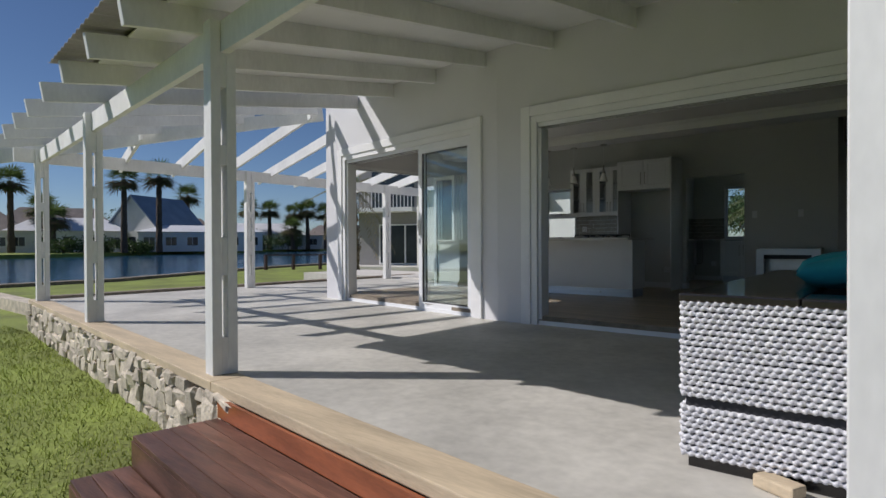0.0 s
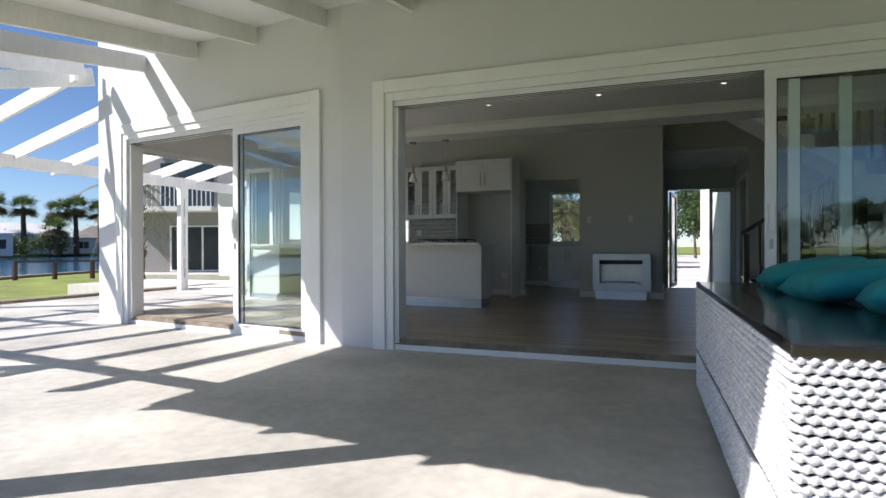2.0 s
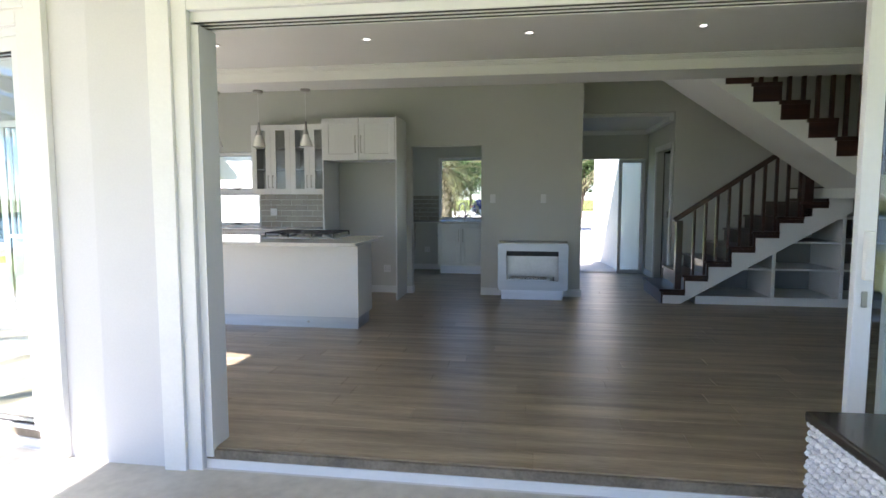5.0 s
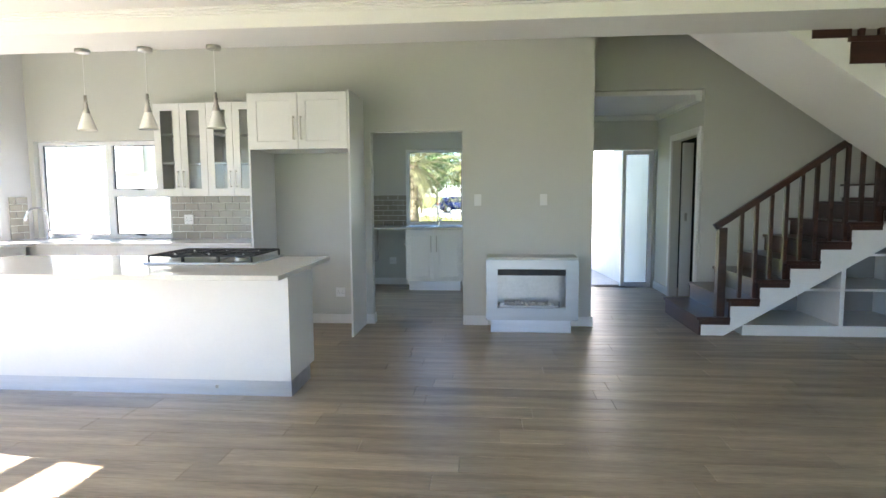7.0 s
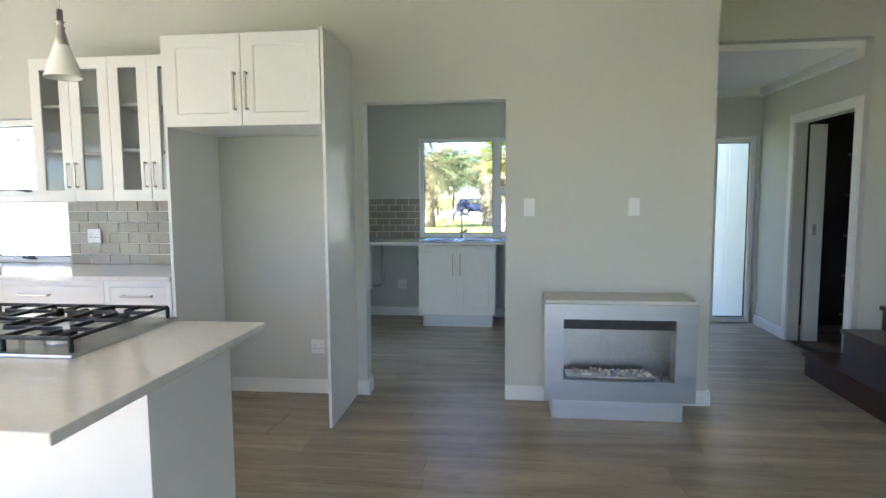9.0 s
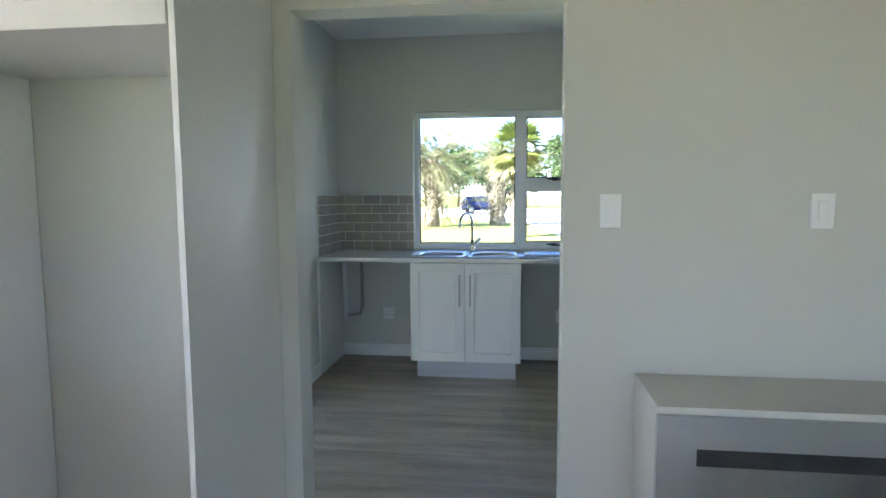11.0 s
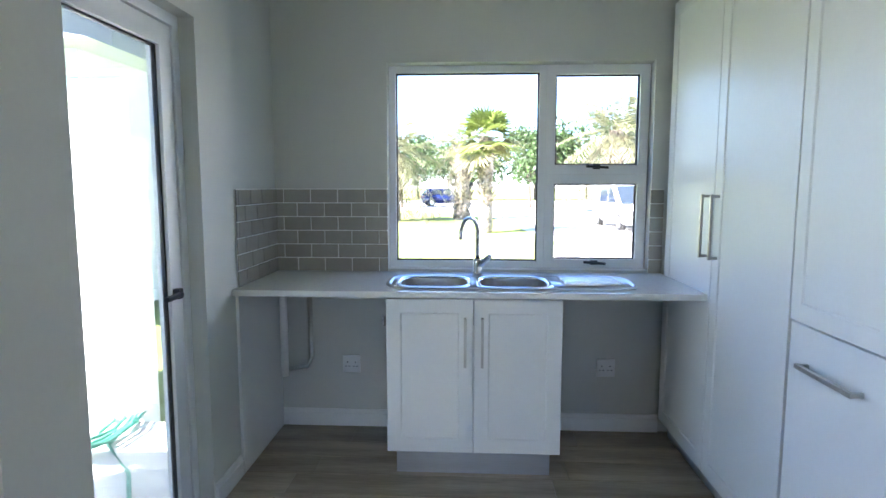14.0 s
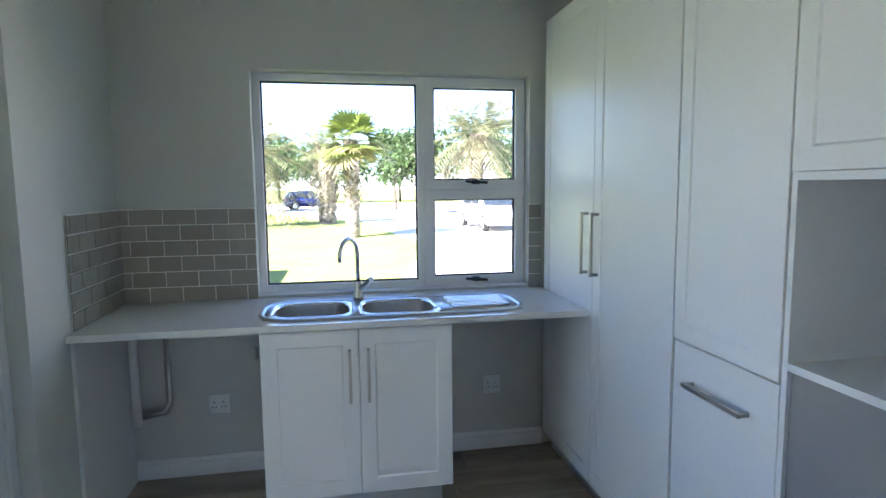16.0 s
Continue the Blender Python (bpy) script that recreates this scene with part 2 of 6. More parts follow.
def tube(bm, pts, r, n=10):
    """A bent pipe through the points."""
    pts = [Vector(p) for p in pts]
    rings = []
    for i, p in enumerate(pts):
        d = (pts[min(i + 1, len(pts) - 1)] - pts[max(i - 1, 0)]).normalized()
        q = d.to_track_quat("Z", "Y").to_matrix()
        rings.append([bm.verts.new(p + q @ Vector((r * math.cos(2 * math.pi * k / n), r * math.sin(2 * math.pi * k / n), 0))) for k in range(n)])
    for A, B in zip(rings, rings[1:]):
        best = min(range(n), key=lambda j: (A[0].co - B[j].co).length)
        for k in range(n):
            bm.faces.new((A[k], A[(k + 1) % n], B[(k + 1 + best) % n], B[(k + best) % n]))
    bm.faces.new(rings[0][::-1]), bm.faces.new(rings[-1])
    return bm


def prism(bm, pts, y0, y1):
    """A profile of (x, z) drawn out along y."""
    A = [bm.verts.new((x, y0, z)) for x, z in pts]
    B = [bm.verts.new((x, y1, z)) for x, z in pts]
    bm.faces.new(A[::-1]), bm.faces.new(B)
    for i in range(len(pts)):
        j = (i + 1) % len(pts)
        bm.faces.new((A[i], A[j], B[j], B[i]))
    return bm


def slab(bm, pts, z0, z1):
    A = [bm.verts.new((x, y, z0)) for x, y in pts]
    B = [bm.verts.new((x, y, z1)) for x, y in pts]
    bm.faces.new(A[::-1]), bm.faces.new(B)
    for i in range(len(pts)):
        j = (i + 1) % len(pts)
        bm.faces.new((A[i], A[j], B[j], B[i]))
    return bm


def mesh_of(name, bm, material, smooth=False):
    bmesh.ops.recalc_face_normals(bm, faces=bm.faces)
    me = bpy.data.meshes.new(name)
    bm.to_mesh(me)
    bm.free()
    me.materials.append(material)
    if smooth:
        for p in me.polygons:
            p.use_smooth = True
    return me


def part(name, bm, material, parent, label="", smooth=False):
    ob = new(name, mesh_of(name, bm, material, smooth))
    ob.parent = parent
    up, inv = parent, Matrix()
    chain = []
    while up:
        chain.append(up)
        up = up.parent
    for o in chain:
        if not o.data:
            inv = o.matrix_basis.inverted()
    if parent.data is None:
        ob.matrix_parent_inverse = inv
    return tagged(ob, label)


def solid(name, bm, material, label, category="", kind="", group="", smooth=False):
    return tagged(new(name, mesh_of(name, bm, material, smooth)), label, category, group, kind)


def thing(name, at, label, category, group="", kind=""):
    e = new(name)
    e.empty_display_size = 0.1
    e.matrix_basis = Matrix.Translation(at)
    return tagged(e, label, category, group, kind)


def raw(name, verts, faces, material, smooth=False):
    me = bpy.data.meshes.new(name)
    me.from_pydata([tuple(v) for v in verts], [], faces)
    me.materials.append(material)
    if smooth:
        for p in me.polygons:
            p.use_smooth = True
    return new(name, me)


def wall(name, p, q, thick, z0, z1, holes, material, label):
    """A wall from p to q on plan, its thickness on the left of that way. holes: (from, to, sill, head)."""
    m, length = along(p, q)
    bm, made = bmesh.new(), {}
    xs = sorted({0.0, length, *[c for h in holes for c in h[:2]]})
    zs = sorted({z0, z1, *[c for h in holes for c in h[2:] if z0 < c < z1]})

    def full(i, k):
        if not (0 <= i < len(xs) - 1 and 0 <= k < len(zs) - 1):
            return False
        x, z = (xs[i] + xs[i + 1]) / 2, (zs[k] + zs[k + 1]) / 2
        return not any(a < x < b and lo < z < hi for a, b, lo, hi in holes)

    def corner(i, j, k):
        if (i, j, k) not in made:
            made[i, j, k] = bm.verts.new((xs[i], thick * j, zs[k]))
        return made[i, j, k]

    for i in range(len(xs) - 1):
        for k in range(len(zs) - 1):
            if not full(i, k):
                continue
            quads = [[(i, j, k), (i + 1, j, k), (i + 1, j, k + 1), (i, j, k + 1)] for j in (0, 1)]
            for di, dk, e in ((-1, 0, ((i, k), (i, k + 1))), (1, 0, ((i + 1, k), (i + 1, k + 1))), (0, -1, ((i, k), (i + 1, k))), (0, 1, ((i, k + 1), (i + 1, k + 1)))):
                if not full(i + di, k + dk):
                    (a, c), (b, d) = e
                    quads.append([(a, 0, c), (b, 0, d), (b, 1, d), (a, 1, c)])
            for quad in quads:
                bm.faces.new([corner(*v) for v in quad])
    return solid(name, xform(bm, m), material, label, "wall", "structure")


def handle(parent, a, b, out, r=0.006):
    """A bar handle between its two feet, standing off along out."""
    bm = bmesh.new()
    o = Vector(out)
    for p in (a, b):
        bar(bm, Vector(p), Vector(p) + o, 0.012, 0.012)
    d = (Vector(b) - Vector(a)).normalized() * 0.008
    bar(bm, Vector(a) + o - d, Vector(b) + o + d, 2 * r, 2 * r, 0.002)
    return part("handle", bm, M_NICKEL, parent, "brushed nickel bar handle")


def shaker(parent, m, w, h, name="door", rail=0.07, material=None, raised=True):
    """A panelled front in the plane y=0 of m, facing -y."""
    e, f = 0.0015, -0.005 if raised else 0.0
    loops = [(e, 0.02), (e, f + 0.0015), (e + 0.0015, f)]
    if raised:
        loops += [(rail - 0.002, f), (rail + 0.004, f + 0.005)]
    bm = bmesh.new()
    rings = [[bm.verts.new(v) for v in ((o, y, o), (w - o, y, o), (w - o, y, h - o), (o, y, h - o))] for o, y in loops]
    for A, B in zip(rings, rings[1:]):
        for k in range(4):
            bm.faces.new((A[k], A[(k + 1) % 4], B[(k + 1) % 4], B[k]))
    bm.faces.new(rings[0][::-1]), bm.faces.new(rings[-1])
    return part(name, xform(bm, m), material or M_CAB, parent)


def hoop(x0, z0, x1, z1, w, y0, y1, bevel=0.0):
    """A four-sided frame in one piece."""
    bm = bmesh.new()
    rings = [[bm.verts.new(v) for v in ((x0 + o, y, z0 + o), (x1 - o, y, z0 + o), (x1 - o, y, z1 - o), (x0 + o, y, z1 - o))] for o, y in ((0, y0), (0, y1), (w, y1), (w, y0))]
    for A, B in zip(rings, rings[1:] + rings[:1]):
        for k in range(4):
            bm.faces.new((A[k], A[(k + 1) % 4], B[(k + 1) % 4], B[k]))
    if bevel:
        flat = [e for e in bm.edges if abs(e.verts[0].co.y - e.verts[1].co.y) < 1e-6 and (abs(e.verts[0].co.x - e.verts[1].co.x) < 1e-6 or abs(e.verts[0].co.z - e.verts[1].co.z) < 1e-6)]
        bmesh.ops.bevel(bm, geom=flat, offset=bevel, segments=2, profile=0.6, affect="EDGES")
    return bm


def pane_frame(parent, m, x0, z0, x1, z1, w=0.05, d=0.06, name="frame", glass=None):
    f = part(name, xform(hoop(x0, z0, x1, z1, w, -d / 2, d / 2, 0.003), m), M_ALU, parent, "white powder-coated aluminium frame")
    part("gasket", xform(hoop(x0 + w, z0 + w, x1 - w, z1 - w, 0.008, -0.008, 0.008), m), M_GASKET, f, "thin black rubber gasket")
    pn = part("pane", xform(bx(x0 + w, -0.003, z0 + w, x1 - w, 0.003, z1 - w), m), glass or M_GLASS, f, "clear glass pane")
    pn.visible_shadow = False
    return f

# ---- the house ----
KINK, CORNER, NW = (-3.95, 5.69), (-7.95, 6.29), (-7.28, 10.94)
PATIO, LAWN = -0.10, -0.62
wall("wall_south", (4.9, 5.69), KINK, -0.2, -0.6, 3.35, [(3.0, 8.3, -0.1, 2.2)], M_EXT, "smooth pale grey plastered outside wall with a wide door opening")
wall("wall_southwest", KINK, CORNER, -0.2, -0.6, 3.35, [(0.45, 3.42, -0.1, 2.2)], M_EXT, "pale grey plastered outside wall round a sliding door")
wall("wall_west", CORNER, NW, -0.2, -0.6, 3.35, [(0.35, 2.75, -0.1, 2.2), (3.25, 4.15, 0.93, 1.91)], M_EXT, "plastered side wall with a folding door opening and a window")
wall("wall_north", (-7.3, 10.86), (-1.07, 10.86), -0.12, -0.1, 3.06, [(0.25, 1.775, 0.90, 1.955), (3.97, 4.92, -0.1, 2.0)], M_INT, "greige painted inner wall with a window and a doorway")
wall("wall_hall_west", (-1.07, 10.86), (-1.07, 13.6), 0.2, -0.1, 4.4, [], M_INT, "greige painted hall wall")
wall("wall_pier_top", (-1.07, 9.2), (-1.07, 10.93), 0.2, 3.0, 4.4, [], M_INT, "painted wall above the stair well")
wall("wall_scullery_west", (-4.0, 10.86), (-4.0, 13.63), 0.2, -0.1, 2.7, [(0.38, 1.69, 0.0, 2.03)], M_INT, "pale painted wall with a glazed yard door")
wall("wall_scullery_north", (-4.2, 13.43), (-1.27, 13.43), 0.2, -0.3, 2.9, [(0.83, 2.26, 0.912, 2.033)], M_INT, "pale painted wall round a white window")
wall("wall_hall_north", (-1.07, 13.3), (0.35, 13.3), 0.2, -0.3, 2.9, [(0.10, 1.30, 0.0, 1.98)], M_INT, "painted wall round the glazed front door")
wall("wall_hall_east", (0.25, 11.6), (0.25, 13.3), -0.1, -0.1, 2.7, [(0.05, 0.98, 0.0, 2.02)], M_INT, "painted hall wall with a doorway to a dark store")
wall("wall_stair", (0.25, 11.5), (4.9, 11.5), 0.1, -0.1, 4.4, [], M_INT, "tall greige painted wall behind the stairs")
wall("wall_lintel", (-1.07, 11.5), (0.25, 11.5), 0.1, 2.5, 4.4, [], M_INT, "painted lintel over the hall entrance")
wall("wall_east", (4.7, 5.89), (4.7, 11.5), -0.2, -0.1, 4.4, [], M_INT, "plain painted end wall")
wall("wall_void_south", (-7.4, 9.19), (4.7, 9.19), -0.1, 2.69, 4.4, [], M_INT, "painted wall above the living room ceiling")
# store walls: near-black colour stands for the unlit room
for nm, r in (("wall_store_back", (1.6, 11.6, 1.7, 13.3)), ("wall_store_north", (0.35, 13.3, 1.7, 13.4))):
    solid(nm, bx(r[0], r[1], -0.1, r[2], r[3], 2.6), M_DARK, "small store wall with its shade painted near-black", "wall", "structure")
bm = slab(bmesh.new(), [(4.9, 5.89), (-3.96, 5.89), (-7.73, 6.45), (-7.33, 9.19), (4.9, 9.19)], 2.62, 2.70)
slab(bm, [(-7.33, 9.19), (-7.1, 10.74), (-1.07, 10.74), (-1.07, 9.19)], 3.0, 3.06)
box(bm, -1.07, 9.19, 4.4, 4.9, 11.6, 4.5)
box(bm, -4.0, 10.86, 2.62, -1.27, 13.43, 2.7)
box(bm, -1.07, 11.6, 2.45, 0.25, 13.3, 2.52)
box(bm, 0.35, 11.6, 2.4, 1.6, 13.3, 2.5)
solid("ceiling", bm, M_CEIL, "flat white painted plaster ceiling", "ceiling", "structure")
bm = slab(bmesh.new(), [(5.3, 5.3), (-4.0, 5.3), (-8.1, 5.95), (-7.3, 11.35), (5.3, 11.35)], 6.2, 6.4)
slab(bm, [(-4.4, 11.36), (5.3, 11.36), (5.3, 14.0), (-4.4, 14.0)], 4.52, 4.7)
solid("roof", bm, M_ROOFSHEET, "dark sheeted main roof of the house", "roof", "structure")
for nm, p, q in (("wall_upper_south", (4.9, 5.69), KINK), ("wall_upper_southwest", KINK, CORNER), ("wall_upper_west", CORNER, NW)):
    wall(nm, p, q, -0.2, 3.35, 6.2, [], M_EXT, "pale grey upper wall under the roof")
wall("wall_upper_north", NW, (-4.2, 10.94), -0.2, 3.06, 6.2, [], M_EXT, "pale grey upper rear wall")
wall("wall_upper_rear", (-4.2, 11.3), (4.9, 11.3), -0.2, 4.5, 6.2, [], M_EXT, "pale grey upper rear wall")
wall("wall_upper_yard", (-4.2, 10.94), (-4.2, 13.6), -0.2, 2.7, 4.52, [], M_EXT, "pale grey upper yard wall")
wall("wall_upper_rear", (-4.2, 13.63), (0.4, 13.63), -0.2, 2.9, 4.52, [], M_EXT, "pale grey upper garden wall")
solid("ceiling_beam", bx(-7.4, 8.75, 2.49, 4.7, 9.24, 2.615, 0.006), M_CEIL, "white painted downstand beam across the ceiling", "beam", "structure")
bm = bmesh.new()
for k, (o, h) in enumerate(((0.0, 0.035), (0.03, 0.02), (0.055, 0.012))):
    box(bm, -7.4, 8.72 - o, 2.585 + 0.01 * k, 4.7, 8.748 - o * 0.5, 2.618)
box(bm, -1.07, 13.23, 2.38, 0.25, 13.3, 2.45), box(bm, 0.18, 11.6, 2.38, 0.25, 13.3, 2.449)
solid("cornice", bm, M_CEIL, "stepped white plaster cornice", "cornice", "structure")

# subfloors, patio, sleepers, lawn
bm = slab(bmesh.new(), [(4.7, 5.72), (-3.9, 5.72), (-7.75, 6.31), (-7.1, 10.94), (-4.0, 10.94), (-4.0, 13.5), (4.7, 13.5)], -0.3, -0.008)
solid("floor", bm, M_MORTAR, "dark underlay below the plank floor", "floor", "structure")
EDGE0, EDGE1 = (4.6, 0.93), (-11.7, 2.92)   # outer line of the patio's front edge
mE, LE = along(EDGE1, EDGE0)
bm = slab(bmesh.new(), [(4.6, 1.0), (4.6, 5.69), (-3.95, 5.69), (-7.95, 6.29), (-7.28, 10.94), (-7.2, 12.2), (-11.55, 12.2), (-11.65, 3.0)], -0.75, PATIO)
solid("patio", bm, M_SCREED, "mottled grey screed patio floor in sun and shade", "patio", "structure")
bm2 = bmesh.new()
s = 0.0
while s < LE:
    e = min(s + 2.7, LE)
    box(bm2, s + 0.003, -0.02, PATIO - 0.055, e - 0.003, 0.23, PATIO + 0.012, 0.008)
    s = e
solid("patio_edging", xform(bm2, mE), M_SLEEPER, "pale weathered pine sleepers along the patio edge", "sleeper", "structure")
solid("patio_kerb", slab(bmesh.new(), [(-11.8, 3.1), (-11.55, 3.1), (-11.45, 12.3), (-11.7, 12.3)], -0.7, PATIO + 0.05), M_MORTAR, "dark low kerb along the patio", "kerb", "structure")

# ground: one sheet, water and banks laid on it
g = 900
solid("ground", slab(bmesh.new(), [(-g, -g), (g, -g), (g, g), (-g, g)], LAWN - 0.3, LAWN), M_LAWN, "green mown lawn", "lawn", "structure")
solid("water", slab(bmesh.new(), [(-30, -120), (-24, 0), (-25, 9), (-31, 20), (-45, 60), (-90, 200), (-150, 200), (-95, 62), (-88, 40), (-78, 25), (-72, 8), (-60, -120)], LAWN - 0.2, LAWN + 0.015), M_WATER, "rippled blue canal water", "water", "structure")
solid("canal_edge", slab(bmesh.new(), [(-29.4, -120), (-23.4, 0), (-24.4, 9), (-30.4, 20), (-44.4, 60), (-89.4, 200), (-90, 200), (-45, 60), (-31, 20), (-25, 9), (-24, 0), (-30, -120)], LAWN, LAWN + 0.12), M_MORTAR, "dark retaining edge along the canal", "kerb", "structure")
solid("far_bank", slab(bmesh.new(), [(-60, -120), (-72, 8), (-78, 25), (-88, 40), (-95, 62), (-150, 200), (-400, 200), (-400, -120)], LAWN - 0.1, LAWN + 0.45), M_LAWN, "green far bank of the canal", "lawn", "structure")
solid("retaining_wall", slab(bmesh.new(), [(-23.3, 3.4), (-13.2, 3.5), (-13.2, 3.8), (-23.3, 3.9)], LAWN, -0.36), M_STONE, "low brown retaining wall by the lawn", "wall", "structure")
solid("water_south", slab(bmesh.new(), [(-22, -15), (150, -13), (150, -68), (-22, -68)], LAWN - 0.2, LAWN + 0.015), M_WATER, "rippled blue canal water beyond the lawn", "water", "structure")
solid("bank_south", slab(bmesh.new(), [(-80, -68), (150, -68), (150, -140), (-80, -140)], LAWN - 0.1, LAWN + 0.5), M_LAWN, "green far bank of the canal", "lawn", "structure")
NORTH = -0.22
bm = slab(bmesh.new(), [(-15, 13.73), (-4.2, 13.73), (-4.2, 13.95), (90, 13.95), (90, 160), (-25, 160), (-25, 60), (-7, 26)], LAWN, NORTH)
solid("garden", bm, M_LAWN, "sunlit green front lawn", "lawn", "structure")
solid("driveway", slab(bmesh.new(), [(-1.0, 13.95), (14.0, 13.95), (40, 40), (60, 75), (-24.5, 75), (-20.5, 50), (-7, 50), (-1.8, 40), (-0.4, 27), (-2.2, 19)], NORTH, NORTH + 0.006), M_PAVE, "pale sun-bleached driveway paving", "driveway", "structure")
solid("yard", slab(bmesh.new(), [(-15, 10.96), (-4.2, 10.96), (-4.2, 13.55), (-15, 13.55)], LAWN, -0.06), M_PAVE, "pale paved kitchen yard", "yard", "structure")


# ---- openings: surrounds, sliding doors, windows ----
def surround(name, m, s0, s1, z1, w=0.2, zb=PATIO):
    """A plaster band round an opening, its outer part proud of the inner step."""
    bm = bmesh.new()
    for a, b, d in ((0.08, w, 0.035), (0.0, 0.079, 0.016)):
        box(bm, s0 - b, -d, zb, s0 - a, 0.0, z1 + b * 0.95, 0.003)
        box(bm, s1 + a, -d, zb, s1 + b, 0.0, z1 + b * 0.95, 0.003)
        box(bm, s0 - a + 0.001, -d, z1 + a * 0.95, s1 + a - 0.001, 0.0, z1 + b * 0.95, 0.003)
    return solid(name, xform(bm, m), M_WHITE, "white plaster surround of the opening", "trim", "structure")


def track(parent, m, s0, s1, z0, z1, n=3):
    """Head, sill and jambs of a sliding door, with grooved tracks."""
    bm = bmesh.new()
    dark = bmesh.new()
    for z, up in ((z0, 1), (z1, -1)):
        za, zb = sorted((z, z + up * 0.035))
        box(bm, s0, 0.02, za, s1, 0.186, zb)
        for k in range(n + 1):
            y = 0.022 + 0.15 * k / n
            rise, deep = (0.012 * k, 0.03) if up > 0 and k < n else (0.0, 0.012)
            zz = sorted((z + up * 0.035, z + up * (0.046 + rise)))
            box(bm, s0, y, zz[0], s1, y + deep, zz[1])
            if up > 0 and 0 < k < n:
                box(dark, s0, y - 0.004, z + 0.036, s1, y - 0.0005, z + 0.043 + rise)
        for k in range(n):
            y = 0.034 + 0.15 * k / n
            zz = sorted((z + up * 0.0355, z + up * 0.042))
            box(dark, s0, y + 0.001, zz[0], s1, y + 0.15 / n - 0.013, zz[1])
    for s in (s0, s1 - 0.04):
        box(bm, s, 0.02, z0 + 0.06, s + 0.04, 0.18, z1 - 0.06)
    f = part("frame", xform(bm, m), M_ALU, parent, "white aluminium door frame with grooved tracks")
    part("groove", xform(dark, m), M_GASKET, f, "dark track grooves")


def panel(parent, m, s0, s1, y, z0, z1, knob=None):
    mm = m @ pose(0, y, 0)
    f = pane_frame(parent, mm, s0, z0, s1, z1, 0.075, 0.04, "door_leaf")
    if knob is not None:
        bm = bx(knob - 0.018, -0.055, 0.95, knob + 0.018, -0.02, 1.16, 0.008)
        part("pull_handle", xform(bm, mm), M_WHITE, f, "white moulded pull handle")
        bm = bx(knob - 0.012, -0.026, 0.83, knob + 0.012, -0.02, 0.9, 0.004)
        part("keyhole", xform(bm, mm), M_NICKEL, f, "metal key plate")


mS, _ = along(KINK, (4.9, 5.69))
mS = mS @ pose(0, 0, 0)
surround("trim", mS, 0.55, 5.85, 2.2)
d = thing("sliding_door", (1.0, 5.79, PATIO), "white aluminium sliding door stacked open at one end", "sliding door")
track(d, mS, 0.55, 5.85, PATIO, 2.2)
for k, (s, y) in enumerate(((3.585, 0.05), (3.745, 0.1), (4.08, 0.15))):
    panel(d, mS, s, s + 1.76, y, PATIO + 0.04, 2.16, s + 0.04 if k == 0 else None)
mW, _ = along(CORNER, KINK)
LW = math.dist(KINK, CORNER)
surround("trim", mW, LW - 3.42, LW - 0.45, 2.2)
d = thing("sliding_door", (-5.0, 5.95, PATIO), "white aluminium sliding door with two leaves pushed together", "sliding door")
track(d, mW, LW - 3.42, LW - 0.45, PATIO, 2.2, 2)
panel(d, mW, LW - 1.56, LW - 0.49, 0.06, PATIO + 0.04, 2.16, LW - 1.53)
panel(d, mW, LW - 1.56, LW - 0.49, 0.12, PATIO + 0.04, 2.16, None)
mV, _ = along(NW, CORNER)
LV = math.dist(NW, CORNER)
surround("trim", mV, LV - 2.75, LV - 0.35, 2.2)
d = thing("folding_door", (-7.6, 8.5, PATIO), "white folding door with its leaves stacked at the side", "folding door")
track(d, mV, LV - 2.75, LV - 0.35, PATIO, 2.2, 2)
for k in range(4):
    mm = mV @ pose(LV - 2.68 + 0.075 * k, 0.62, 0, 0, 0, -90)
    pane_frame(d, mm, 0, PATIO + 0.05, 0.6, 2.15, 0.07, 0.04, "door_leaf")


def window(name, m, x0, z0, x1, z1, split, label, w1=0.05, w2=0.06):
    """A white window: a fixed light up to split, two hung lights one above the other past it."""
    w = thing(name, m @ Vector((x0, 0.1, z0)), label, "window", kind="structure")
    mm = m @ pose(0, 0.1, 0)
    pane_frame(w, mm, x0, z0, x0 + split, z1, w1, 0.06, glass=M_CLEAR)
    zm = z0 + (z1 - z0) * 0.47
    pane_frame(w, mm, x0 + split, z0, x1, zm, w2, 0.06, glass=M_CLEAR)
    pane_frame(w, mm, x0 + split, zm, x1, z1, w2, 0.06, glass=M_CLEAR)
    for z in (z0 + 0.035, zm + 0.04):
        cx = (x0 + split + x1) / 2
        bm = bx(cx - 0.02, -0.05, z - 0.012, cx + 0.02, -0.03, z + 0.012, 0.003)
        bar(bm, (cx - 0.06, -0.055, z + 0.004), (cx + 0.06, -0.065, z - 0.004), 0.014, 0.014, 0.003)
        part("stay", xform(bm, mm), M_IRON, w, "black window stay")
    return w


# room windows are drawn from inside, where y runs outwards
window("window_1", pose(-3.365, 13.43, 0), -0.005, 0.914, 1.42, 2.03, 0.868, "white aluminium window over the scullery sink", 0.038, 0.052)
window("window_2", pose(-7.045, 10.74, 0), 0.0, 0.903, 1.515, 1.95, 0.805, "white aluminium window over the kitchen counter", 0.036, 0.042)
mV2, _ = along(CORNER, NW)
ww = window("window_3", mV2 @ pose(3.25, 0.0, 0) @ pose(0, -0.2, 0), 0.0, 0.935, 0.9, 1.905, 0.45, "white side window of the kitchen")
for nm, r in (("sill", (-3.365, 13.435, 0.9125, -1.945, 13.50, 0.917)),):
    solid(nm, bx(*r, 0.003), M_WHITE, "white window sill", "sill", "structure")
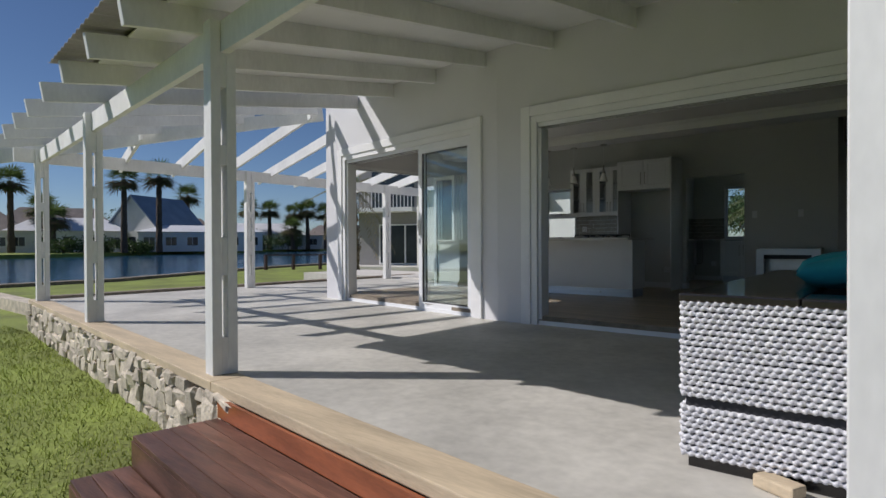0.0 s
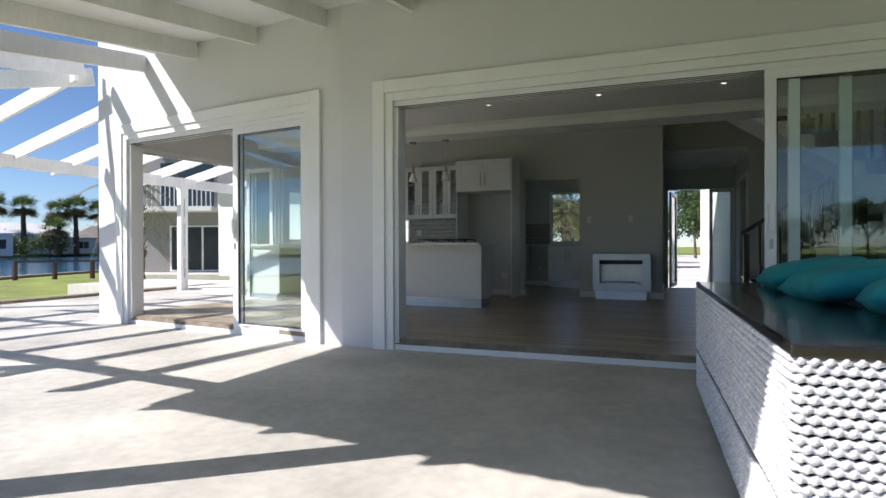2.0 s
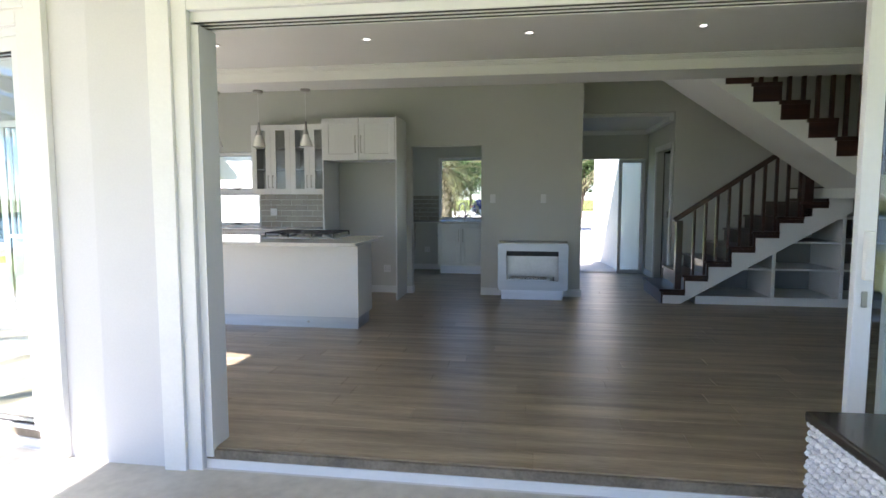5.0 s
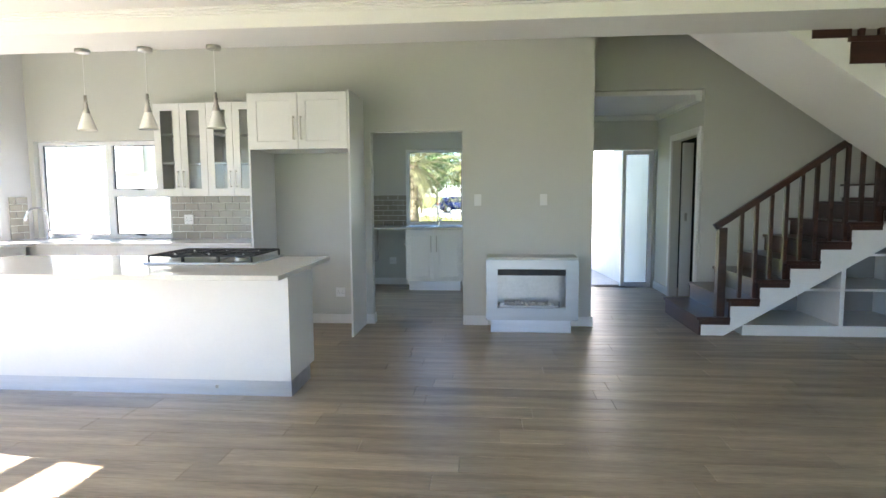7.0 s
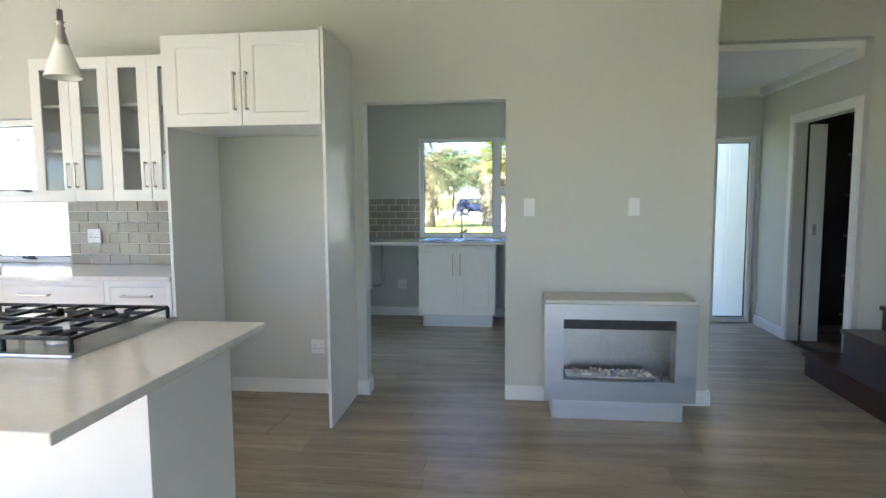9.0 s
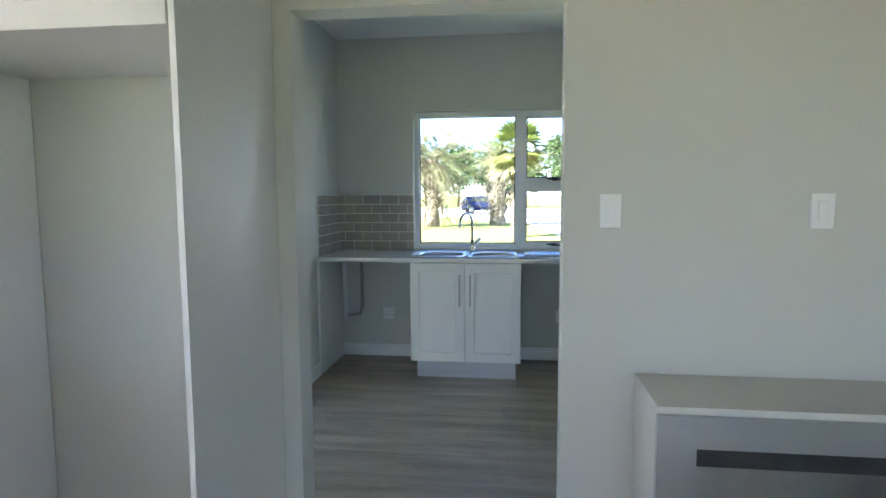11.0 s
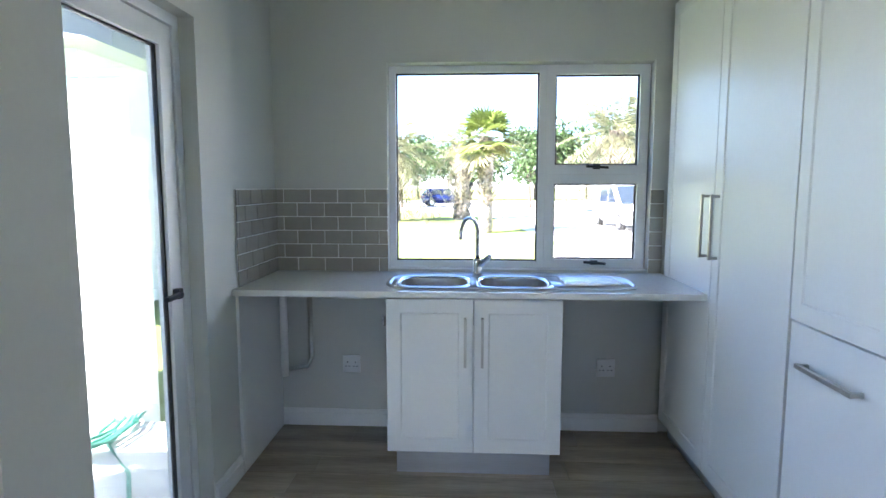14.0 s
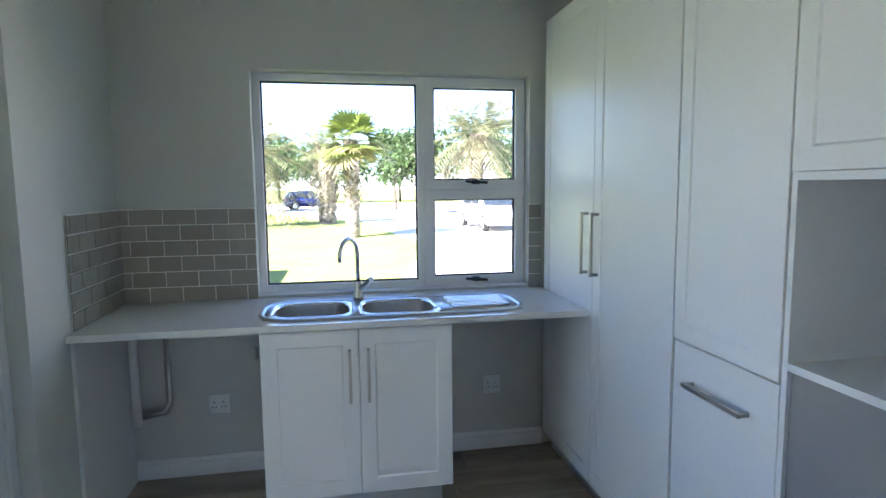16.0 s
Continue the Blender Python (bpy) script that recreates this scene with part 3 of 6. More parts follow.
# yard door of the scullery
mY = pose(-4.0, 10.94, 0, 0, 0, 90)
d = thing("yard_door", (-4.1, 12.0, 0), "glazed white aluminium yard door", "door")
pane_frame(d, mY @ pose(0, 0.105, 0), 0.30, 0.0, 1.61, 2.03, 0.045, 0.08)
pane_frame(d, mY @ pose(0, 0.095, 0), 0.35, 0.02, 1.56, 1.98, 0.085, 0.045, "door_leaf")
bm = bx(1.485, 0.045, 0.93, 1.515, 0.075, 0.97, 0.003)
bar(bm, (1.49, 0.04, 0.95), (1.37, 0.035, 0.95), 0.022, 0.018, 0.004)
part("lever", xform(bm, mY), M_IRON, d, "grey lever handle")
# front door: a glazed side light and a leaf standing open
d = thing("front_door", (0.0, 13.4, 0), "white glazed front door beside an open doorway", "door")
pane_frame(d, pose(0, 13.4, 0), -0.21, 0.0, 0.22, 1.97, 0.05, 0.08, "side_light")
pane_frame(d, pose(-0.93, 13.46, 0, 0, 0, 80), 0.0, 0.01, 0.72, 1.95, 0.08, 0.045, "door_leaf")
bm = bmesh.new()
for r in ((11.575, 0, 11.65, 2.1), (12.58, 0, 12.66, 2.1), (11.65, 2.02, 12.58, 2.1)):
    box(bm, 0.228, r[0], r[1], 0.252, r[2], r[3], 0.004)
solid("door_frame", bm, M_WHITE, "white moulded door architrave", "door frame", "structure")
d = thing("store_door", (0.4, 12.55, 0), "white panelled door standing open into a dark store", "door")
part("door_leaf", bx(0.36, 12.52, 0.01, 0.49, 12.56, 2.0, 0.003), M_WHITE, d)
part("latch", bx(0.40, 12.515, 1.0, 0.43, 12.52, 1.1), M_NICKEL, d, "steel latch plate")
sh = thing("store_shelf", (1.3, 12.0, 0), "dark shelves in the small store", "shelf")
for z in (0.3, 0.65, 1.0, 1.35, 1.7, 2.05):
    part("board", bx(0.55, 11.62, z, 1.58, 12.3, z + 0.02), M_STAIR, sh)


# ---- skirtings ----
bm = bmesh.new()
for p, q in (((-3.9, 10.74), (-3.42, 10.74)), ((-4.32, 10.74), (-3.9, 10.74)), ((-2.38, 10.74), (-2.12, 10.74)), ((-1.27, 10.74), (-1.052, 10.74)), ((-1.07, 10.74), (-1.07, 13.3)),
             ((-4.0, 13.43), (-3.28, 13.43)), ((-2.5, 13.43), (-1.86, 13.43)), ((-3.33, 10.86), (-3.33, 10.72)), ((-3.42, 10.74), (-3.31, 10.74)), ((-4.0, 12.56), (-4.0, 12.83)), ((0.25, 12.66), (0.25, 13.3)), ((-1.07, 13.3), (-0.97, 13.3))):
    dx, dy = q[0] - p[0], q[1] - p[1]
    L = math.hypot(dx, dy)
    t = 0.016
    west = abs(dx) < 1e-6
    if not west:
        box(bm, min(p[0], q[0]), p[1] - t, 0, max(p[0], q[0]), p[1], 0.075, 0.003), box(bm, min(p[0], q[0]), p[1] - t * 0.7, 0.074, max(p[0], q[0]), p[1], 0.1, 0.004)
    else:
        sgn = -1 if p[0] > 0 else 1
        xa, xb = sorted((p[0], p[0] + sgn * t))
        box(bm, xa, min(p[1], q[1]), 0, xb, max(p[1], q[1]), 0.075, 0.003)
        xa, xb = sorted((p[0], p[0] + sgn * t * 0.7))
        box(bm, xa, min(p[1], q[1]), 0.074, xb, max(p[1], q[1]), 0.1, 0.004)
solid("baseboard", bm, M_WHITE, "white moulded skirting board", "skirting", "structure")

# ---- veranda: posts, beams, rafters, sheeting ----
POSTS = [(-0.065, 1.66), (-3.86, 2.11), (-7.65, 2.56), (-11.2, 2.98), (-11.15, 6.75), (-11.1, 10.8)]
SLOTS = [(0.17, 0.61), (0.88, 1.39), (1.53, 1.94)]


def post(x, y, top=2.40):
    p = thing("veranda_post", (x, y, PATIO), "white painted timber post with long open slots", "post", "veranda posts")
    m = pose(x, y, 0, 0, 0, 83.5)
    w, gap = 0.07, 0.042
    for sx in (-1, 1):
        part("upright", xform(bx(sx * (gap + w) / 2 - w / 2, -0.066, PATIO, sx * (gap + w) / 2 + w / 2, 0.066, top, 0.006), m), M_TIMBERW, p)
    zs = [PATIO] + [z for s in SLOTS for z in s] + [top - 0.01]
    for a, b in zip(zs[::2], zs[1::2]):
        part("spacer", xform(bx(-gap / 2, -0.058, a, gap / 2, 0.058, b), m), M_TIMBERW, p)
    return p


for x, y in POSTS:
    post(x, y)
RD = Vector((0.0, 1.0, 0))   # plan direction of the rafters
ED = Vector((0.9945, -0.105, 0)).normalized()
v = thing("veranda_roof", (-3.86, 2.11, 2.2), "white painted veranda rafters and beams, half roofed with sheeting", "veranda roof")
part("beam", bar(bmesh.new(), Vector((-11.75, 3.04, 2.29)), Vector((4.6, 1.14, 2.29)), 0.06, 0.22, 0.004), M_TIMBERW, v)
part("beam", bar(bmesh.new(), (-11.22, 2.6, 2.29), (-11.08, 12.4, 2.29), 0.06, 0.22, 0.004), M_TIMBERW, v)


def wall_y(x):
    return 5.69 if x > -3.95 else 5.69 - (x + 3.95) * 0.15


for k in range(-8, 4):
    tip = Vector((-4.15 - 0.94 * k, 1.56 + 0.10 * k, 2.405))
    n = wall_y(tip.x) - tip.y
    end = tip + RD * n
    end.z = 3.09
    part("rafter", bar(bmesh.new(), tip, end, 0.05, 0.2, 0.003), M_TIMBERW, v)
for k in range(4, 9):
    tip = Vector((-4.15 - 0.94 * k, 1.56 + 0.10 * k, 2.405))
    hip = 1.0 - (k - 3.4) / 5.4
    end = tip + RD * (0.8 + 3.7 * hip)
    end.z = tip.z + 0.176 * (end - tip).length
    part("rafter", bar(bmesh.new(), tip, end, 0.05, 0.2, 0.003), M_TIMBERW, v)
part("hip_beam", bar(bmesh.new(), (-11.6, 2.5, 2.28), (-7.92, 6.2, 3.05), 0.05, 0.22, 0.003), M_TIMBERW, v)
for k in range(8):
    y = 4.2 + 0.98 * k
    x1 = max(-7.95 + 0.15 * (y - 6.29), -7.95) if y > 6.29 else -7.95 - (6.2 - y)
    a = Vector((-11.75, y + 0.2, 2.30))
    b = Vector((x1, y - 0.15, 2.30 + 0.2 * (x1 + 11.75)))
    part("rafter", bar(bmesh.new(), a, b, 0.05, 0.2, 0.003), M_TIMBERW, v)
# corrugated sheeting over the roofed half
bm = bmesh.new()
n, s0 = 340, -8.9
rows = []
for f, z, s1 in ((-0.05, 2.525, 2.15), (4.6, 3.30, 2.75)):
    o = Vector((-4.15, 1.56, 0)) + RD * f
    top, bot = [], []
    for i in range(n + 1):
        s = s0 + (s1 - s0) * i / n
        c = o - ED * s
        w = 0.011 * math.sin(2 * math.pi * i / 4.4)
        top.append(bm.verts.new((c.x, c.y, z + w + 0.006))), bot.append(bm.verts.new((c.x, c.y, z + w)))
    rows.append((top, bot))
(T0, B0), (T1, B1) = rows
for i in range(n):
    bm.faces.new((T0[i], T0[i + 1], T1[i + 1], T1[i])), bm.faces.new((B0[i], B1[i], B1[i + 1], B0[i + 1])), bm.faces.new((T0[i], B0[i], B0[i + 1], T0[i + 1]))
part("sheeting", bm, M_ROOFSHEET, v, "grey corrugated roof sheeting")
bm = bmesh.new()
o0, o1 = Vector((-4.15, 1.56, 0)) + RD * 0.3, Vector((-4.15, 1.56, 0)) + RD * 4.4
cs = [(o0 - ED * s0, 2.555), (o0 - ED * 2.14, 2.555), (o1 - ED * 2.67, 3.215), (o1 - ED * s0, 3.215)]
A = [bm.verts.new((c.x, c.y, z - 0.012)) for c, z in cs]
B = [bm.verts.new((c.x, c.y, z)) for c, z in cs]
bm.faces.new(A), bm.faces.new(B)
for i in range(4):
    bm.faces.new((A[i], A[(i + 1) % 4], B[(i + 1) % 4], B[i]))
part("soffit_board", bm, M_WHITE, v, "white boarding under the sheeting")

# ---- kitchen ----
isl = thing("kitchen_island", (-4.3, 8.6, 0), "white kitchen island with a metal plinth", "kitchen island")
part("body", bx(-5.62, 8.44, 0.125, -3.40, 8.94, 0.872, 0.002), M_CAB, isl)
part("plinth", bx(-5.56, 8.50, 0, -3.42, 8.90, 0.125), M_KICK, isl, "brushed aluminium plinth")
solid("island_worktop", bx(-5.75, 7.94, 0.872, -3.27, 8.97, 0.902, 0.004), M_STONETOP, "thin white quartz worktop overhanging the island", "worktop")
hob = thing("gas_hob", (-4.08, 8.72, 0.902), "five-burner steel gas hob with black pan supports", "hob")
part("tray", bx(-4.53, 8.43, 0.902, -3.66, 8.98, 0.915, 0.006), M_STEEL, hob, "brushed steel tray")
BURN = [(-4.36, 8.58), (-4.36, 8.84), (-4.09, 8.71), (-3.83, 8.58), (-3.83, 8.84)]
for i, (x, y) in enumerate(BURN):
    r = 0.062 if i == 2 else 0.042
    b = part("burner", lathe(bmesh.new(), [(0.0, 0.915), (r * 1.25, 0.915), (r * 1.2, 0.924), (r, 0.926), (r, 0.936)], (x, y, 0)), M_STEEL, hob, "", True)
    part("cap", lathe(bmesh.new(), [(r * 0.98, 0.936), (r * 0.98, 0.944), (r * 0.85, 0.948), (0.001, 0.949)], (x, y, 0)), M_IRON, b, "black burner cap")
for x0, x1 in ((-4.50, -4.235), (-4.225, -3.955), (-3.945, -3.69)):
    bm = bmesh.new()
    z = 0.957
    for p, q in (((x0, 8.46), (x1, 8.46)), ((x0, 8.95), (x1, 8.95)), ((x0, 8.46), (x0, 8.95)), ((x1, 8.46), (x1, 8.95)), ((x0, 8.71), (x1, 8.71))):
        bar(bm, (*p, z), (*q, z), 0.012, 0.012, 0.002)
    cx = (x0 + x1) / 2
    for y in (8.58, 8.84):
        for dx, dy in ((0.03, 0), (-0.03, 0), (0, 0.03), (0, -0.03)):
            bar(bm, (cx + dx * 0.7, y + dy * 0.7, z), (cx + dx * 4.2, y + dy * 3.9, z), 0.01, 0.012)
    for p in ((x0, 8.46), (x1, 8.46), (x0, 8.95), (x1, 8.95)):
        cyl(bm, (*p, 0.914), (*p, z), 0.008, n=8)
    part("pan_support", bm, M_IRON, hob, "black cast-iron pan support")
for k in range(5):
    part("knob", lathe(bmesh.new(), [(0.0, 0.915), (0.019, 0.915), (0.018, 0.938), (0.015, 0.943), (0.001, 0.943)], (-4.22 + 0.062 * k, 8.963, 0)), M_IRON, hob, "black knob", True)
hob.matrix_basis = Matrix.Translation((-3.99, 8.72, 0.902)) @ Matrix.Diagonal((0.874, 1, 1, 1))
solid("pipe_hole", cyl(bmesh.new(), (-3.94, 8.499, 0.06), (-3.94, 8.494, 0.06), 0.012), M_NICKEL, "small metal fixing in the island plinth", "fixing")

# counters along the north and west walls
cw = thing("kitchen_cabinet", (-5.2, 10.4, 0), "white base cabinet with bar-handled drawers", "cabinet")
part("body", bx(-7.0, 10.17, 0.1, -4.375, 10.73, 0.87), M_CAB, cw)
part("plinth", bx(-7.0, 10.22, 0, -4.375, 10.7, 0.1), M_KICK, cw, "aluminium plinth")
for x0, x1, zs in ((-4.82, -4.38, (0.1, 0.29, 0.48, 0.68, 0.87)), (-5.74, -4.82, (0.1, 0.48, 0.68, 0.87)), (-6.2, -5.74, (0.1, 0.48, 0.68, 0.87))):
    for a, b in zip(zs, zs[1:]):
        f = shaker(cw, pose(x0, 10.15, a), x1 - x0, b - a, "drawer", 0.035 if b - a < 0.25 else 0.06)
        cx = (x0 + x1) / 2
        handle(f, (cx - 0.09, 10.15, b - 0.09), (cx + 0.09, 10.15, b - 0.09), (0, -0.03, 0))
cabw = thing("kitchen_cabinet", (-6.9, 9.5, 0), "white base cabinet under the side window", "cabinet")
mK, LK = along((-7.72, 6.45), (-7.09, 10.72))
part("body", xform(bx(2.2, -0.57, 0.1, 3.72, -0.01, 0.87, 0.002), mK), M_CAB, cabw)
part("plinth", xform(bx(2.22, -0.52, 0, 3.72, -0.01, 0.1), mK), M_KICK, cabw, "aluminium plinth")
for k in range(3):
    f = shaker(cabw, mK @ pose(2.2 + 0.5 * k, -0.59, 0.5), 0.49, 0.37, "drawer", 0.05)
    f = shaker(cabw, mK @ pose(2.2 + 0.5 * k, -0.59, 0.1), 0.49, 0.395, "drawer", 0.05)
bm = bmesh.new()
w0, w1, w2, w3 = mK @ Vector((2.15, 0, 0)), mK @ Vector((2.15, -0.62, 0)), mK @ Vector((3.66, -0.62, 0)), mK @ Vector((4.3, 0, 0))
slab(bm, [(w0.x, w0.y), (w1.x, w1.y), (w2.x, 10.12), (-4.375, 10.12), (-4.375, 10.735), (w3.x, 10.735)], 0.872, 0.902)
solid("kitchen_worktop", bm, M_STONETOP, "white quartz corner worktop with wall upstand", "worktop")
tp = thing("kitchen_tap", (-6.78, 10.55, 0.902), "chrome swan-neck kitchen tap", "tap")


def tap(parent, x, y, z, turn, h=0.24, r=0.1):
    m = pose(x, y, z, 0, 0, turn)
    bm = lathe(bmesh.new(), [(0.0, 0), (0.027, 0), (0.027, 0.012), (0.021, 0.02), (0.021, 0.075), (0.016, 0.085)], n=20)
    part("base", xform(bm, m), M_CHROME, parent, "", True)
    pts = [(0, 0, 0.07), (0, 0, h)] + [(0, -r + r * math.cos(a), h + r * math.sin(a)) for a in [math.pi * k / 10 for k in range(1, 11)]] + [(0, -2 * r, h - 0.03)]
    part("spout", xform(tube(bmesh.new(), pts, 0.011), m), M_CHROME, parent, "bent chrome spout", True)
    bm = bar(bmesh.new(), (0.015, 0, 0.05), (0.085, -0.01, 0.105), 0.03, 0.022, 0.007)
    part("lever", xform(bm, m), M_CHROME, parent, "chrome lever", True)


tap(tp, -6.78, 10.55, 0.902, -30)
solid("kitchen_sink", bx(-6.95, 10.2, 0.901, -6.45, 10.5, 0.908, 0.003), M_STEEL, "steel sink set in the corner worktop", "sink")

# glazed wall cabinets: two units
for x0 in (-5.47, -4.92):
    c = thing("wall_cabinet", (x0, 10.6, 1.355), "white wall cabinet with glazed doors and shelves", "cabinet", "glazed wall cabinets")
    x1 = x0 + (0.55 if x0 < -5 else 0.54)
    bm = bx(x0, 10.44, 1.355, x0 + 0.018, 10.735, 2.28)
    box(bm, x1 - 0.018, 10.44, 1.355, x1, 10.735, 2.28), box(bm, x0 + 0.018, 10.44, 1.355, x1 - 0.018, 10.735, 1.375), box(bm, x0 + 0.018, 10.44, 2.26, x1 - 0.018, 10.735, 2.28), box(bm, x0 + 0.018, 10.72, 1.375, x1 - 0.018, 10.735, 2.26)
    part("body", bm, M_CAB, c)
    for z in (1.68, 1.97):
        part("shelf", bx(x0 + 0.019, 10.46, z, x1 - 0.019, 10.719, z + 0.018), M_CAB, c)
    w = (x1 - x0) / 2
    for k in (0, 1):
        a = x0 + k * w
        bm = bmesh.new()
        r = 0.072
        for q in ((a + 0.0015, 1.357, a + w - 0.0015, 1.357 + r), (a + 0.0015, 2.278 - r, a + w - 0.0015, 2.278), (a + 0.0015, 1.357 + r, a + r, 2.278 - r), (a + w - r, 1.357 + r, a + w - 0.0015, 2.278 - r)):
            box(bm, q[0], 10.42, q[1], q[2], 10.44, q[3], 0.0015)
        dd = part("door", bm, M_CAB, c, "white framed glass door")
        pn = part("glass", bx(a + r, 10.428, 1.357 + r, a + w - r, 10.432, 2.278 - r), M_CABGLASS, dd, "clear glass")
        pn.visible_shadow = False
        hx = a + w - 0.03 if k == 0 else a + 0.03
        handle(dd, (hx, 10.42, 1.45), (hx, 10.42, 1.60), (0, -0.03, 0), 0.005)

# fridge surround
fs = thing("fridge_surround", (-3.87, 10.45, 0), "tall white fridge housing with a cabinet on top", "cabinet")
part("side_panel", bx(-3.415, 10.14, 0, -3.397, 10.735, 2.325, 0.001), M_CAB, fs)
part("side_panel", bx(-4.372, 10.14, 0.1, -4.352, 10.735, 2.31, 0.001), M_CAB, fs)
part("plinth", bx(-4.372, 10.2, 0, -4.352, 10.735, 0.1), M_KICK, fs, "aluminium plinth")
part("body", bx(-4.352, 10.16, 1.79, -3.415, 10.735, 2.31), M_CAB, fs)
for k in (0, 1):
    a = -4.355 + 0.47 * k
    f = shaker(fs, pose(a, 10.14, 1.785), 0.468, 0.525, "door", 0.075)
    hx = a + (0.433 if k == 0 else 0.035)
    handle(f, (hx, 10.135, 1.88), (hx, 10.135, 2.08), (0, -0.03, 0))


def socket(x, y, z, w=0.1, h=0.1, n=2, face=-1, name="wall_socket"):
    s = thing(name, (x, y, z), "white double wall socket" if name == "wall_socket" else "white rocker light switch", "socket" if name == "wall_socket" else "switch", "sockets and switches")
    part("plate", bx(x - w / 2, y - 0.012, z - h / 2, x + w / 2, y - 0.001, z + h / 2, 0.003), M_PLASTIC, s)
    if name == "wall_socket":
        for k in range(n):
            cx = x + (k - (n - 1) / 2) * w * 0.45
            bm = bmesh.new()
            for dx, dz in ((0, 0.012), (-0.009, -0.012), (0.009, -0.012)):
                cyl(bm, (cx + dx, y - 0.0118, z + dz), (cx + dx, y - 0.0135, z + dz), 0.0035, n=8)
            part("pin_hole", bm, M_GASKET, s, "dark pin holes")
    else:
        part("rocker", bx(x - 0.016, y - 0.017, z - 0.032, x + 0.016, y - 0.011, z + 0.032, 0.002), M_PLASTIC, s)
    return s


socket(-5.30, 10.715, 1.11)
socket(-4.50, 10.715, 1.11, 0.05)
socket(-3.675, 10.74, 0.335)
socket(-2.225, 10.74, 1.298, 0.072, 0.115, name="light_switch")
socket(-1.56, 10.74, 1.298, 0.072, 0.115, name="light_switch")
socket(-3.585, 13.43, 0.365)
socket(-2.155, 13.43, 0.365)


# pendants
def pendant(x, y):
    p = thing("pendant_lamp", (x, y, 2.49), "frosted bell glass pendant lamp on a thin cord", "pendant lamp", "pendants over the island")
    part("canopy", lathe(bmesh.new(), [(0.001, 2.462), (0.05, 2.462), (0.055, 2.468), (0.055, 2.489), (0.001, 2.489)], (x, y, 0)), M_NICKEL, p, "brushed nickel canopy", True)
    part("cord", cyl(bmesh.new(), (x, y, 2.13), (x, y, 2.465), 0.003, n=8), M_WHITE, p, "pale cord")
    part("holder", lathe(bmesh.new(), [(0.001, 2.115), (0.012, 2.115), (0.012, 2.07), (0.019, 2.068), (0.012, 2.06), (0.012, 2.05), (0.019, 2.045), (0.014, 2.035), (0.024, 2.0), (0.03, 1.965), (0.001, 1.965)], (x, y, 0.028)), M_NICKEL, p, "nickel lamp holder", True)
    part("shade", lathe(bmesh.new(), [(0.028, 1.975), (0.036, 1.95), (0.054, 1.90), (0.070, 1.850), (0.072, 1.842), (0.067, 1.846), (0.050, 1.90), (0.032, 1.948), (0.024, 1.97)], (x, y, 0.028), 32), M_FROST, p, "frosted glass bell shade", True)


for x in (-5.25, -4.74, -4.19):
    pendant(x, 9.16)
M_LED = mat("lit_downlight", (0.9, 0.9, 0.88), 0.4, var=0.01, bump=0)
M_LED.node_tree.nodes["Principled BSDF"].inputs["Emission Color"].default_value = (1.0, 0.96, 0.88, 1)
M_LED.node_tree.nodes["Principled BSDF"].inputs["Emission Strength"].default_value = 1.0
for x in (-4.455, -3.105, -1.765, -0.45, 0.88):
    s = thing("downlight", (x, 7.8, 2.615), "small lit downlight recessed in the ceiling", "downlight", "ceiling downlights")
    part("ring", lathe(bmesh.new(), [(0.026, 2.614), (0.04, 2.610), (0.043, 2.616), (0.043, 2.62)], (x, 7.8, 0)), M_WHITE, s, "", True)
    part("lens", lathe(bmesh.new(), [(0.001, 2.6145), (0.026, 2.6145)], (x, 7.8, 0)), M_LED, s, "glowing round lens")

# ---- fireplace ----
fp = thing("gas_fireplace", (-1.7, 10.55, 0), "brushed steel box gas fireplace with white pebbles", "fireplace")
part("plinth", bx(-2.09, 10.43, 0, -1.31, 10.735, 0.13, 0.003), M_KICK, fp, "pale metal plinth")
bm = bx(-2.13, 10.42, 0.13, -2.105, 10.735, 0.742)
box(bm, -1.275, 10.42, 0.13, -1.25, 10.735, 0.742), box(bm, -2.105, 10.42, 0.718, -1.275, 10.735, 0.742), box(bm, -2.105, 10.42, 0.13, -1.275, 10.735, 0.155)
part("casing", bm, M_INT, fp, "painted plaster casing")
bm = bmesh.new()
rings = [[bm.verts.new((x, y, z)) for x, z in c] for c, y in (
    (((-2.135, 0.13), (-1.248, 0.13), (-1.248, 0.722), (-2.135, 0.722)), 10.418), (((-2.135, 0.13), (-1.248, 0.13), (-1.248, 0.722), (-2.135, 0.722)), 10.395),
    (((-2.025, 0.25), (-1.368, 0.25), (-1.368, 0.63), (-2.025, 0.63)), 10.395), (((-2.025, 0.25), (-1.368, 0.25), (-1.368, 0.63), (-2.025, 0.63)), 10.418))]
for A, B in zip(rings, rings[1:] + rings[:1]):
    for k in range(4):
        bm.faces.new((A[k], A[(k + 1) % 4], B[(k + 1) % 4], B[k]))
part("fascia", bm, M_FASCIA, fp, "brushed steel fascia")
for nm, r in (("firebox_back", (-2.10, 10.66, 0.16, -1.28, 10.67, 0.73)), ("firebox_side", (-2.08, 10.43, 0.2, -2.06, 10.659, 0.715)), ("firebox_side", (-1.33, 10.43, 0.2, -1.31, 10.659, 0.715)), ("firebox_floor", (-2.059, 10.43, 0.2, -1.331, 10.659, 0.215))):
    part(nm, bx(*r), M_FIREBACK, fp, "satin steel firebox lining")
part("hood", bx(-2.05, 10.425, 0.565, -1.34, 10.44, 0.635), M_IRON, fp, "black hood strip")
bm = bx(-2.0, 10.45, 0.216, -1.47, 10.6, 0.262)
